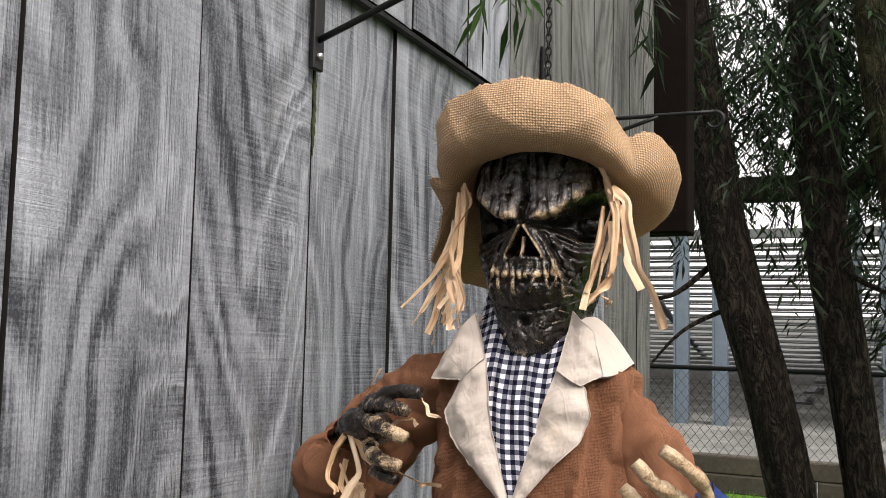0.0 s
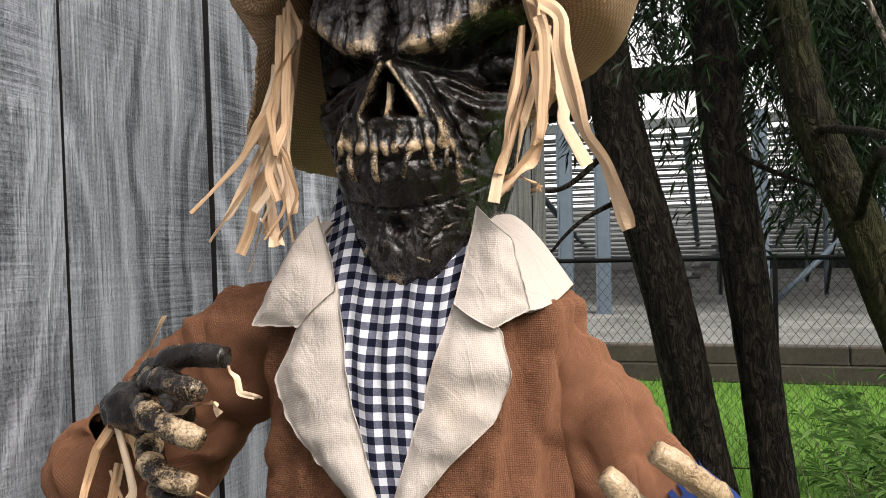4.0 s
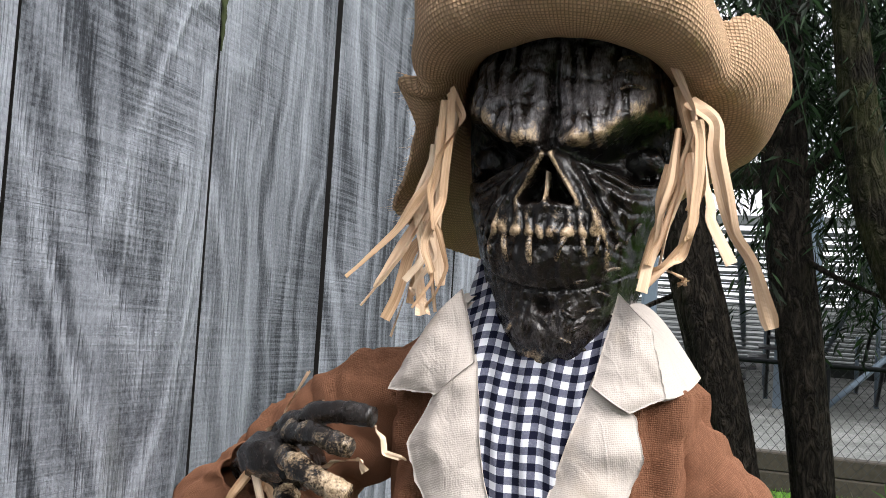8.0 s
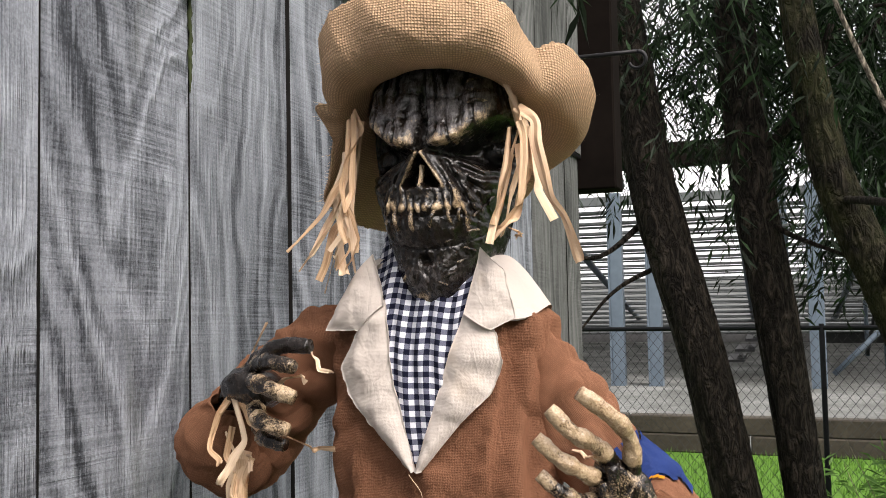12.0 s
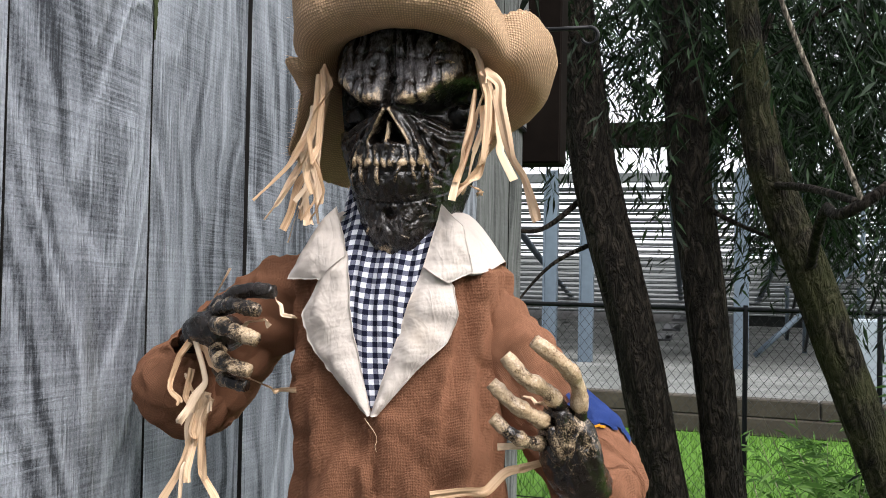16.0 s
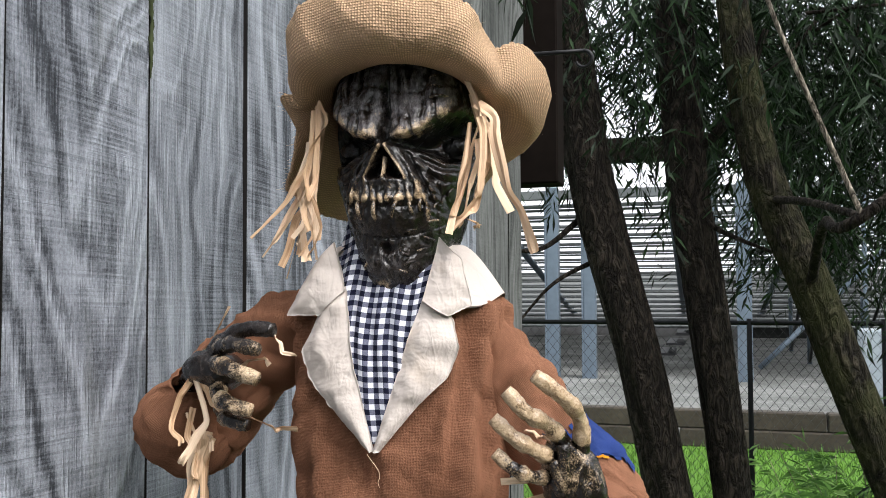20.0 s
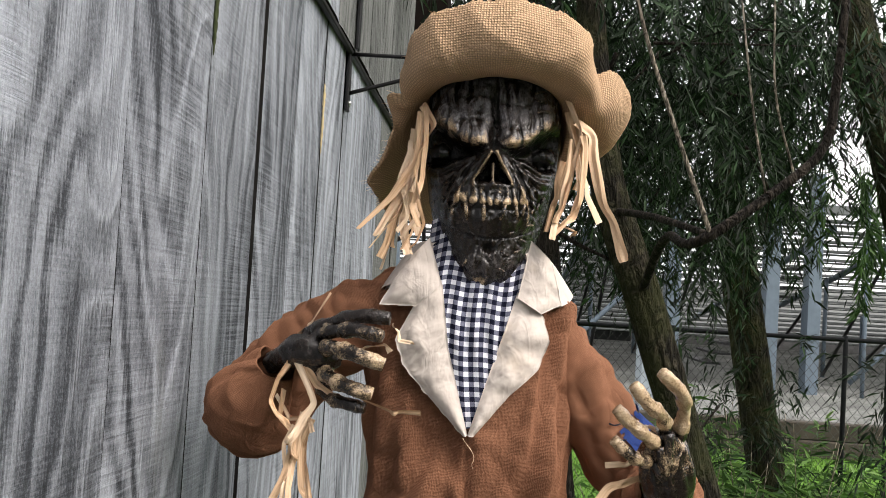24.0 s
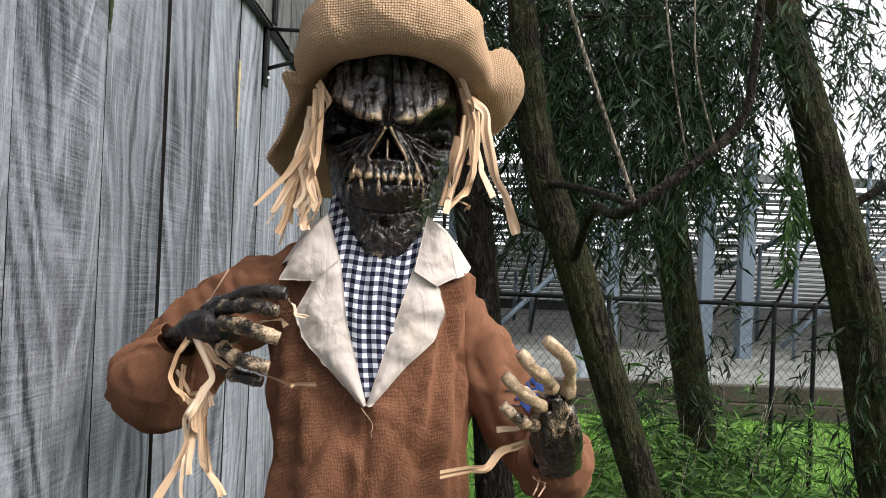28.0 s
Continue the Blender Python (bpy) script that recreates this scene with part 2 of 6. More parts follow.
def cloth(name, color, pitch, vary=0.2, slub=0.25, gaps=0.35, depth=0.0006, dirt=None, crumple_depth=0.0012, wander=0.9, folds=55.0, nap=0.0):
    """Woven cloth on UV coordinates in metres: over-and-under threads, slubs and faded patches."""
    s = Shade(name, 0.95, spec=0.1)
    s.b.inputs["Sheen Weight"].default_value, s.b.inputs["Sheen Roughness"].default_value = nap, 0.6
    s.b.inputs["Sheen Tint"].default_value = (*[min(1.0, c * 4) for c in color], 1)
    uv = s.coord("UV")
    q = s.xyz(uv)
    wob = s.noise(uv, 220.0, 2)
    u = s.math("MULTIPLY_ADD", wob, pitch * wander, q[0])
    v = s.math("MULTIPLY_ADD", s.noise(s.vec("ADD", uv, (3.1, 1.7, 0)), 190.0, 2), pitch * wander, q[1])
    su = s.math("SINE", s.math("MULTIPLY", u, math.pi * 2 / pitch))
    sv = s.math("SINE", s.math("MULTIPLY", v, math.pi * 2 / pitch))
    over = s.math("MULTIPLY", su, sv)
    cell = s.math("POWER", s.math("ABSOLUTE", over), 0.45)
    hgt = s.math("MULTIPLY_ADD", over, 0.16, s.math("MULTIPLY", cell, 0.9))
    warp = s.noise(s.join(s.math("MULTIPLY", q[0], 160.0), s.math("MULTIPLY", q[1], 1000.0), 0.0), 1.0, 2)
    weft = s.noise(s.join(s.math("MULTIPLY", q[0], 1000.0), s.math("MULTIPLY", q[1], 160.0), 5.0), 1.0, 2)
    thread = s.math("MULTIPLY", s.math("ADD", warp, weft), 0.5)
    fade = s.noise(uv, 22.0, 4, 0.6)
    f = s.math("ADD", s.math("MULTIPLY", thread, slub), s.math("MULTIPLY", fade, 1 - slub))
    lo, hi = tuple(c * (1 - vary) for c in color), tuple(min(1, c * (1 + vary)) for c in color)
    col = s.ramp(f, [(0.3, lo), (0.7, hi)])
    if dirt:
        col = s.mix(s.ramp(s.noise(uv, 14.0, 5, 0.65), [(0.52, (0, 0, 0)), (0.75, (1, 1, 1))]), col, dirt)
    dark = tuple(c * 0.25 for c in color)
    col = s.mix(s.math("MULTIPLY", s.math("SUBTRACT", 1.0, hgt, clamp=True), gaps, clamp=True), col, dark)
    # soft folds with crisp creases between them, longer down the cloth than across it
    drawn = s.join(q[0], s.math("MULTIPLY", q[1], 0.45), 0.0)
    soft = s.noise(uv, folds, 4, 0.5, 0.8)
    line = s.math("SUBTRACT", 1.0, s.math("MULTIPLY", s.math("ABSOLUTE", s.math("SUBTRACT", s.noise(drawn, folds * 0.9, 3, 0.6, 0.9), 0.5)), 9.0, clamp=True))
    fine = s.math("SUBTRACT", 1.0, s.math("MULTIPLY", s.math("ABSOLUTE", s.math("SUBTRACT", s.noise(drawn, folds * 2.8, 3, 0.6, 0.6), 0.5)), 6.0, clamp=True))
    crease = s.math("ADD", soft, s.math("ADD", s.math("MULTIPLY", s.math("POWER", line, 2.0), -0.13), s.math("MULTIPLY", fine, -0.025)))
    crease = s.math("MULTIPLY", crease, 3.0 * crumple_depth / depth)
    return s.done(col, s.math("ADD", hgt, crease), depth, 0.9)


BURLAP = cloth("tan_burlap", (0.69, 0.462, 0.290), 0.0032, 0.16, 0.6, 0.75, 0.0008, wander=0.22)
COAT = cloth("rust_brown_cotton", (0.225, 0.104, 0.060), 0.0018, 0.30, 0.75, 0.56, 0.00036, crumple_depth=0.0013, folds=38.0, nap=0.25)
CREAM = cloth("stained_cream_cotton", (0.59, 0.525, 0.475), 0.0015, 0.06, 0.4, 0.05, 0.00012, (0.50, 0.40, 0.30), crumple_depth=0.0007, folds=50.0)
BLUE = cloth("royal_blue_felt", (0.026, 0.050, 0.18), 0.0014, 0.3, 0.3, 0.3, 0.0003)
ORANGE = cloth("orange_felt", (0.80, 0.33, 0.02), 0.0022, 0.1)


def gingham():
    s = Shade("navy_and_white_gingham", 0.9, spec=0.1)
    q = s.xyz(s.coord("UV"))
    pitch = 0.0066
    def band(x):
        return s.math("LESS_THAN", s.math("FRACT", s.math("MULTIPLY", x, 1 / pitch)), 0.5)
    both = s.math("MULTIPLY", s.math("ADD", band(q[0]), band(q[1])), 0.5)
    twill = s.noise(s.coord("UV"), 900.0, 2)
    both = s.math("ADD", both, s.math("MULTIPLY", s.math("SUBTRACT", twill, 0.5), 0.18))
    col = s.ramp(both, [(0.08, (0.70, 0.71, 0.76)), (0.5, (0.125, 0.13, 0.18)), (0.95, (0.007, 0.008, 0.020))])
    return s.done(col, twill, 0.0003, 0.5)


GINGHAM = gingham()


def raffia():
    s = Shade("dry_raffia", 0.55, spec=0.4)
    q = s.xyz(s.coord("UV"))
    fib = s.noise(s.join(s.math("MULTIPLY", q[0], 1500.0), s.math("MULTIPLY", q[1], 14.0), s.math("MULTIPLY", s.random(), 40.0)), 1.0, 3)
    f = s.math("ADD", s.math("MULTIPLY", fib, 0.6), s.math("MULTIPLY", s.random(), 0.4))
    col = s.ramp(f, [(0.2, (0.46, 0.27, 0.14)), (0.5, (0.72, 0.50, 0.32)), (0.85, (0.86, 0.70, 0.53))])
    return s.done(col, fib, 0.0004, 0.5)


RAFFIA = raffia()


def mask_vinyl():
    """Dark moulded vinyl; u is the amount of bone paint brushed on, v that of grey paint and painted-in sky sheen."""
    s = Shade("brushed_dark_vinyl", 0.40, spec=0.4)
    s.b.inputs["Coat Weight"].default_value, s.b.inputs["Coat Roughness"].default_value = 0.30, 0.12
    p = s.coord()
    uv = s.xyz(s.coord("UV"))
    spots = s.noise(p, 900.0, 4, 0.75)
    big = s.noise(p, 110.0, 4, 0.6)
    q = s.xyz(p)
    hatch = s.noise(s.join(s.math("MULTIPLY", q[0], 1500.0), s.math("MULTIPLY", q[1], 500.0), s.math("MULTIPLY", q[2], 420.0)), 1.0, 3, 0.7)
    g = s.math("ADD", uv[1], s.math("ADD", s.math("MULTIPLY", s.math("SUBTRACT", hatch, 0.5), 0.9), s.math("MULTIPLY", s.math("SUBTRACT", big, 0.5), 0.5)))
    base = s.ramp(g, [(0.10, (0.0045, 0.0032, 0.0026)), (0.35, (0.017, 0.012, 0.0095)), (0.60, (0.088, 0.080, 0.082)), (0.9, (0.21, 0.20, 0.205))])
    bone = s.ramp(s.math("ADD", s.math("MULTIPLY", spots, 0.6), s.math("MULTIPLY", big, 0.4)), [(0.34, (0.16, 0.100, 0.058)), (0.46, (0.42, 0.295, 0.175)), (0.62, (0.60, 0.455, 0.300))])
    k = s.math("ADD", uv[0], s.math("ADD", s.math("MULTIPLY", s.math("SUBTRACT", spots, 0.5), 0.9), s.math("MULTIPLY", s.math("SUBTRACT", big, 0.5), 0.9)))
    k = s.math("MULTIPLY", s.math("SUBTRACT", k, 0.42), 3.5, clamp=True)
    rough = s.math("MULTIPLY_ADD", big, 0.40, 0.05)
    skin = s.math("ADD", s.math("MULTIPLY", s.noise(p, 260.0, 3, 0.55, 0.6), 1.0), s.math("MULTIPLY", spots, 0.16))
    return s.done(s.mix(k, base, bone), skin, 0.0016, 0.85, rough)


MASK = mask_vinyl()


def bark(name, color, green=0.0):
    s = Shade(name, 0.95, spec=0.15)
    p = s.coord()
    q = s.xyz(p)
    # long plates parted by a net of cracks
    w = s.join(q[0], q[1], s.math("MULTIPLY", q[2], 0.36))
    net = s.math("MULTIPLY", s.math("ABSOLUTE", s.math("SUBTRACT", s.noise(w, 40.0, 3, 0.55, 0.7), 0.5)), 5.0, clamp=True)
    f1 = s.math("ADD", s.math("MULTIPLY", net, 0.55), s.math("MULTIPLY", s.noise(w, 150.0, 4, 0.65), 0.45))
    f2 = s.noise(p, 14.0, 4)
    f = s.math("ADD", s.math("MULTIPLY", f1, 0.7), s.math("MULTIPLY", f2, 0.3))
    col = s.ramp(f, [(0.24, tuple(c * 0.12 for c in color)), (0.42, color), (0.66, tuple(c * 2.6 for c in color))])
    if green:
        col = s.mix(s.math("MULTIPLY", s.ramp(s.noise(p, 7.0, 4), [(0.42, (0, 0, 0)), (0.6, (1, 1, 1))]), green), col, (0.045, 0.052, 0.015))
    return s.done(col, f1, 0.022, 1.0)


BARK = bark("dark_furrowed_bark", (0.0165, 0.0135, 0.0105))
BARK_MOSS = bark("mossy_furrowed_bark", (0.0165, 0.0142, 0.0098), 0.38)
TWIG = bark("pale_dry_twig", (0.16, 0.14, 0.11))


def leafy(name, a, b, c):
    s = Shade(name, 0.55, spec=0.18)
    s.b.inputs["Subsurface Weight"].default_value = 0.0
    col = s.ramp(s.island(), [(0.1, a), (0.6, b), (0.95, c)])
    t = s.t.nodes.new("ShaderNodeBsdfTranslucent")
    s.put(t.inputs[0], col)
    m = s.t.nodes.new("ShaderNodeMixShader")
    m.inputs[0].default_value = 0.22
    out = s.done(col)
    s.t.links.new(s.b.outputs[0], m.inputs[1]), s.t.links.new(t.outputs[0], m.inputs[2])
    s.t.links.new(m.outputs[0], s.t.nodes["Material Output"].inputs[0])
    return out


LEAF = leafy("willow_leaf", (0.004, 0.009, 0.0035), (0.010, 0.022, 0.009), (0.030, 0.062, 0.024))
LEAF_BRIGHT = leafy("young_willow_leaf", (0.045, 0.105, 0.022), (0.085, 0.18, 0.038), (0.15, 0.26, 0.07))
LEAF_MID = leafy("green_willow_leaf", (0.016, 0.040, 0.010), (0.032, 0.075, 0.018), (0.065, 0.13, 0.036))
BLADE = leafy("grass_blade", (0.060, 0.14, 0.020), (0.105, 0.22, 0.030), (0.16, 0.30, 0.06))


def ground_mat():
    s = Shade("mown_grass", 0.95, spec=0.1)
    p = s.coord()
    f = s.math("ADD", s.math("MULTIPLY", s.noise(p, 60.0, 4), 0.6), s.math("MULTIPLY", s.noise(p, 1.6, 4), 0.4))
    lawn = s.ramp(f, [(0.3, (0.042, 0.090, 0.016)), (0.5, (0.088, 0.19, 0.028)), (0.7, (0.135, 0.26, 0.050))])
    # ground round the shed, out of view, browned to cut the green bounce light
    unseen_brown = s.ramp(f, [(0.3, (0.035, 0.028, 0.022)), (0.6, (0.10, 0.083, 0.065))])
    q = s.xyz(p)
    away = s.vec("LENGTH", s.join(s.math("MULTIPLY", s.math("ADD", q[0], 0.6), 0.8), s.math("MULTIPLY", s.math("ADD", q[1], 1.2), 0.8), 0.0))
    worn = s.math("ADD", away, s.math("MULTIPLY", s.noise(p, 2.2, 4), 1.2))
    return s.done(s.mix(s.ramp(s.math("MULTIPLY", worn, 0.2), [(0.56, (0, 0, 0)), (0.66, (1, 1, 1))]), unseen_brown, lawn), f, 0.03, 0.8)


def gravel_mat():
    s = Shade("pale_gravel", 0.95, spec=0.1)
    p = s.coord()
    f = s.math("ADD", s.math("MULTIPLY", s.noise(p, 30.0, 5, 0.7), 0.5), s.math("MULTIPLY", s.noise(p, 0.9, 4), 0.5))
    return s.done(s.ramp(f, [(0.3, (0.050, 0.052, 0.048)), (0.5, (0.140, 0.145, 0.136)), (0.7, (0.31, 0.315, 0.30))]), f, 0.03, 0.6)


GRASS, GRAVEL = ground_mat(), gravel_mat()


# ---------------------------------------------------------------- mesh helpers
def mesh_of(name, verts, faces, mats, uv=None, smooth=True, index=None):
    me = bpy.data.meshes.new(name)
    me.from_pydata([tuple(v) for v in verts], [], [tuple(f) for f in faces])
    for m in mats if isinstance(mats, (list, tuple)) else [mats]:
        me.materials.append(m)
    if uv is not None:
        layer = me.uv_layers.new(name="uv")
        loops = np.zeros(len(me.loops), dtype=np.int32)
        me.loops.foreach_get("vertex_index", loops)
        layer.data.foreach_set("uv", np.asarray(uv, dtype=np.float32)[loops].ravel())
    if smooth:
        me.polygons.foreach_set("use_smooth", np.ones(len(me.polygons), dtype=bool))
    if index is not None:
        me.polygons.foreach_set("material_index", np.asarray(index, dtype=np.int32))
    me.update()
    return me


def part(name, me, parent=None, label="", at=None):
    ob = new(name, me)
    if at is not None:
        ob.matrix_local = at
    if parent is not None:
        ob.parent = parent
    if label:
        ob["label"] = label
    return ob


def thing(name, label, category, at=None, group="", kind="", me=None):
    ob = new(name, me)
    ob.matrix_world = at if at is not None else Matrix()
    return tagged(ob, label, category, group, kind)


def box_mesh(name, lo, hi, m, bevel=0.0):
    bm = bmesh.new()
    bmesh.ops.create_cube(bm, size=1.0)
    c, d = (Vector(lo) + Vector(hi)) / 2, Vector(hi) - Vector(lo)
    for v in bm.verts:
        v.co = Vector((v.co.x * d.x, v.co.y * d.y, v.co.z * d.z)) + c
    if bevel:
        bmesh.ops.bevel(bm, geom=bm.edges[:], offset=bevel, segments=1, affect="EDGES")
    me = bpy.data.meshes.new(name)
    bm.to_mesh(me), bm.free()
    me.materials.append(m)
    return me


def grid_faces(rows, cols, wrap=False):
    i, j = np.meshgrid(np.arange(rows - 1), np.arange(cols if wrap else cols - 1), indexing="ij")
    k = (j + 1) % cols
    return np.stack([i * cols + j, i * cols + k, (i + 1) * cols + k, (i + 1) * cols + j], -1).reshape(-1, 4)


def resample(points, n):
    """n points, smoothly, through the given ones."""
    p = np.asarray(points, float)
    d = np.r_[0, np.cumsum(np.linalg.norm(np.diff(p, axis=0), axis=1))]
    t = np.linspace(0, d[-1], n)
    g = np.gradient(p, d, axis=0) if len(p) > 2 else np.repeat((p[1:] - p[:1]) / max(d[-1], 1e-9), 2, 0)
    k = np.clip(np.searchsorted(d, t, "right") - 1, 0, len(p) - 2)
    h = (d[k + 1] - d[k])[:, None]
    s = ((t - d[k]) / (d[k + 1] - d[k]))[:, None]
    return ((2 * s**3 - 3 * s**2 + 1) * p[k] + (s**3 - 2 * s**2 + s) * h * g[k] + (3 * s**2 - 2 * s**3) * p[k + 1] + (s**3 - s**2) * h * g[k + 1])


def frames_along(p):
    t = np.gradient(p, axis=0)
    t /= np.linalg.norm(t, axis=1)[:, None] + 1e-12
    ref = np.array([0.0, 1.0, 0.0]) if abs(t[:, 1]).mean() < 0.8 else np.array([1.0, 0, 0])
    a = np.cross(ref[None], t)
    a /= np.linalg.norm(a, axis=1)[:, None] + 1e-12
    return t, a, np.cross(t, a)


def tube(points, radii, n=24, rings=40, wobble=None, caps=True):
    """Vertices, faces and UVs (metres) of a tube through points; wobble(angle, length, ring) scales the radius."""
    p = resample(points, rings)
    r = np.interp(np.linspace(0, 1, rings), np.linspace(0, 1, len(radii)), radii)
    t, a, b = frames_along(p)
    ang = np.linspace(0, 2 * np.pi, n, endpoint=False)
    length = np.r_[0, np.cumsum(np.linalg.norm(np.diff(p, axis=0), axis=1))]
    rr = np.repeat(r[:, None], n, 1)
    if wobble is not None:
        rr = rr * wobble(ang[None, :] + 0 * rr, length[:, None] + 0 * rr)
    v = p[:, None] + rr[..., None] * (np.cos(ang)[None, :, None] * a[:, None] + np.sin(ang)[None, :, None] * b[:, None])
    uv = np.stack([ang[None, :] * r.mean() + 0 * rr, length[:, None] + 0 * rr], -1)
    f = grid_faces(rings, n, True).tolist()
    if caps:
        f.append(list(range(n))[::-1]), f.append([(rings - 1) * n + i for i in range(n)])
    return v.reshape(-1, 3), f, uv.reshape(-1, 2)


def merged(pieces):
    """One vertex list and face list out of several (verts, faces, uv)."""
    vs, fs, us, n = [], [], [], 0
    for v, f, u in pieces:
        vs.append(v), us.append(u if u is not None else np.zeros((len(v), 2)))
        fs += [[i + n for i in q] for q in f]
        n += len(v)
    return np.concatenate(vs), fs, np.concatenate(us)


def fuzz(p, scale, seed=0.0):
    """Smooth noise, -1 to 1, at each row of p."""
    return np.array([noise.noise(Vector((x * scale + seed, y * scale - seed, z * scale + 0.37 * seed))) for x, y, z in np.asarray(p).reshape(-1, 3)])


def bump(x, c, w):
    return np.exp(-(((x - c) / w) ** 2))


# ---------------------------------------------------------------- ground and wall
W, WALL_END = 0.15, 1.495
ground = thing("ground", "mown green lawn reaching to the horizon", "lawn", kind="structure",
               me=box_mesh("ground", (-600, -600, -0.3), (600, 600, 0.0), GRASS))
gravel = thing("pavement", "pale grey gravel yard under the grandstand", "gravel yard", kind="structure",
               me=box_mesh("pavement", (-30, 8.12, -0.2), (40, 26.9, 0.012), GRAVEL))
wall = thing("wall_west", "weathered grey vertical timber board wall of a shed", "timber wall", kind="structure")
part("backing", box_mesh("backing", (-0.10, -2.25, 0.0), (-0.024, WALL_END - 0.01, 2.75), CREVICE), wall)
rb = random.Random(4)


def board_mesh(width, z0, z1, mt, seed):
    """One sawn board: slightly cupped, with worn arrises."""
    r = random.Random(seed)
    n, hw = 9, width / 2
    prof = [(-0.022, -hw)] + [(-0.0015 * (2 * abs(k / (n - 1) - 0.5)) ** 8 - r.uniform(0, 0.0004), -hw + width * k / (n - 1)) for k in range(n)] + [(-0.022, hw)]
    rows = 14
    v, f = [], []
    for i in range(rows):
        z = z0 + (z1 - z0) * i / (rows - 1)
        e0, e1 = r.uniform(-0.0009, 0.0009), r.uniform(-0.0009, 0.0009)
        for k, (x, y) in enumerate(prof):
            v.append((x, y + (e0 if k < 2 else e1 if k > n - 1 else 0), z))
    m = len(prof)
    f = [tuple(q) for q in grid_faces(rows, m)] + [tuple(range(m)), tuple(range((rows - 1) * m, rows * m))[::-1]]
    edges = [1 if k % (m - 1) in (0, m - 2) else 0 for k in range((rows - 1) * (m - 1))] + [1, 1]
    return mesh_of("board", v, f, [mt, CREVICE], smooth=False, index=edges)


for k in range(-15, 11):
    y0 = k * W
    y1 = min((k + 1) * W, WALL_END)
    if y1 - y0 < 0.02:
        continue
    gap = rb.uniform(0.0020, 0.0034)
    # the far boards take the darker copy for the shade of the trees
    shaded_end = y0 > 0.9
    part("board", board_mesh(y1 - y0 - gap, 0.0, 2.75, BOARD_DARK if shaded_end else BOARD, k + 50), wall, "", pose(rb.uniform(-0.0015, 0.0015), (y0 + y1) / 2, 0))
for name, y, z0, z1, m, lab in (("moss", 0.0, 1.665, 1.742, plain("damp_moss", (0.036, 0.046, 0.018), 0.95, 0, 90, 0.5), "green moss in the joint"), ("sealant", 0.45, 1.655, 1.745, plain("aged_sealant", (0.50, 0.40, 0.22), 0.7, 0, 90, 0.3), "yellowed sealant in the joint")):
    v, f, u = tube([(-0.001, y + rb.uniform(-0.001, 0.001), z0 + (z1 - z0) * k / 7) for k in range(8)], [0.0004, 0.0014, 0.0018, 0.0013, 0.0019, 0.0006], 8, 40, lambda a, l: 1 + 0.3 * np.sin(600 * l + 2 * a))
    part(name, mesh_of(name, v, f, m), wall, lab)
# an upper row of boards that laps over the wall, with a black drip strip below it
upper = thing("upper_cladding", "upper row of pale grey boards lapping over the wall", "cladding", kind="structure")
for k in range(-15, 11):
    y0, y1 = k * W + 0.02, min((k + 1) * W + 0.02, WALL_END)
    if y1 - y0 < 0.03:
        continue
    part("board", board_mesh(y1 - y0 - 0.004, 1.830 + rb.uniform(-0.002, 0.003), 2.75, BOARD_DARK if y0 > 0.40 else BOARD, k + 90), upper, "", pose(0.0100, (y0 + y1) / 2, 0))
part("drip_strip", box_mesh("drip_strip", (0.001, -2.2, 1.8220), (0.0090, WALL_END - 0.005, 1.8285), IRON, 0.001), upper, "black metal drip strip")
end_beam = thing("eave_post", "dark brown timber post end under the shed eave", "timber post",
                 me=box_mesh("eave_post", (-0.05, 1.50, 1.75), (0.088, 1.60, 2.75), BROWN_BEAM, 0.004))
far_side = thing("wall_shed_body", "plain dark far sides of the timber shed", "shed", kind="structure",
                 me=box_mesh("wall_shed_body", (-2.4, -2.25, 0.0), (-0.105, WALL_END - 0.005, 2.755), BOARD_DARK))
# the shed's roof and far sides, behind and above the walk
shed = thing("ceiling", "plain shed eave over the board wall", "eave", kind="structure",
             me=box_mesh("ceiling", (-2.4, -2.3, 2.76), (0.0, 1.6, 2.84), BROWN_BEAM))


# ---------------------------------------------------------------- iron hanging brackets
def bracket(y, skew=0.0):
    b = thing("hanging_bracket", "black iron hanging bracket screwed to the boards", "bracket", pose(0.0, y, 1.739), group="brackets on the wall")
    k = math.tan(radians(skew))
    part("wall_bar", box_mesh("wall_bar", (0.0015, -0.008, 0.0), (0.0065, 0.008, 0.086), IRON, 0.001), b)
    part("wall_bar", box_mesh("wall_bar", (0.0115, -0.008, 0.090), (0.0165, 0.008, 0.20), IRON, 0.001), b)
    v, f, u = tube([(0.004, 0, 0.026), (0.09, 0.09 * k, 0.052), (0.185, 0.185 * k, 0.081)], [0.0030, 0.0030], 10, 8)
    part("brace", mesh_of("brace", v, f, IRON), b)
    v, f, u = tube([(0.006, 0, 0.084), (0.14, 0.14 * k, 0.083), (0.262, 0.262 * k, 0.082)], [0.0030, 0.0030], 10, 8)
    part("arm", mesh_of("arm", v, f, IRON), b)
    v, f, u = tube([(0.262 + 0.011 * math.sin(a), 0.262 * k, 0.071 + 0.011 * math.cos(a)) for a in np.linspace(0, 4.4, 14)], [0.0030, 0.0020], 8, 26)
    part("scroll", mesh_of("scroll", v, f, IRON), b)
    for x, z in ((0.0, 0.012), (0.0105, 0.17)):
        v, f, u = tube([(x + 0.005, 0, z), (x + 0.0095, 0, z)], [0.0036, 0.0030], 10, 3)
        part("screw", mesh_of("screw", v, f, SCREW), b, "galvanised screw head")
    return b


bracket(-0.006, -4), bracket(0.6)


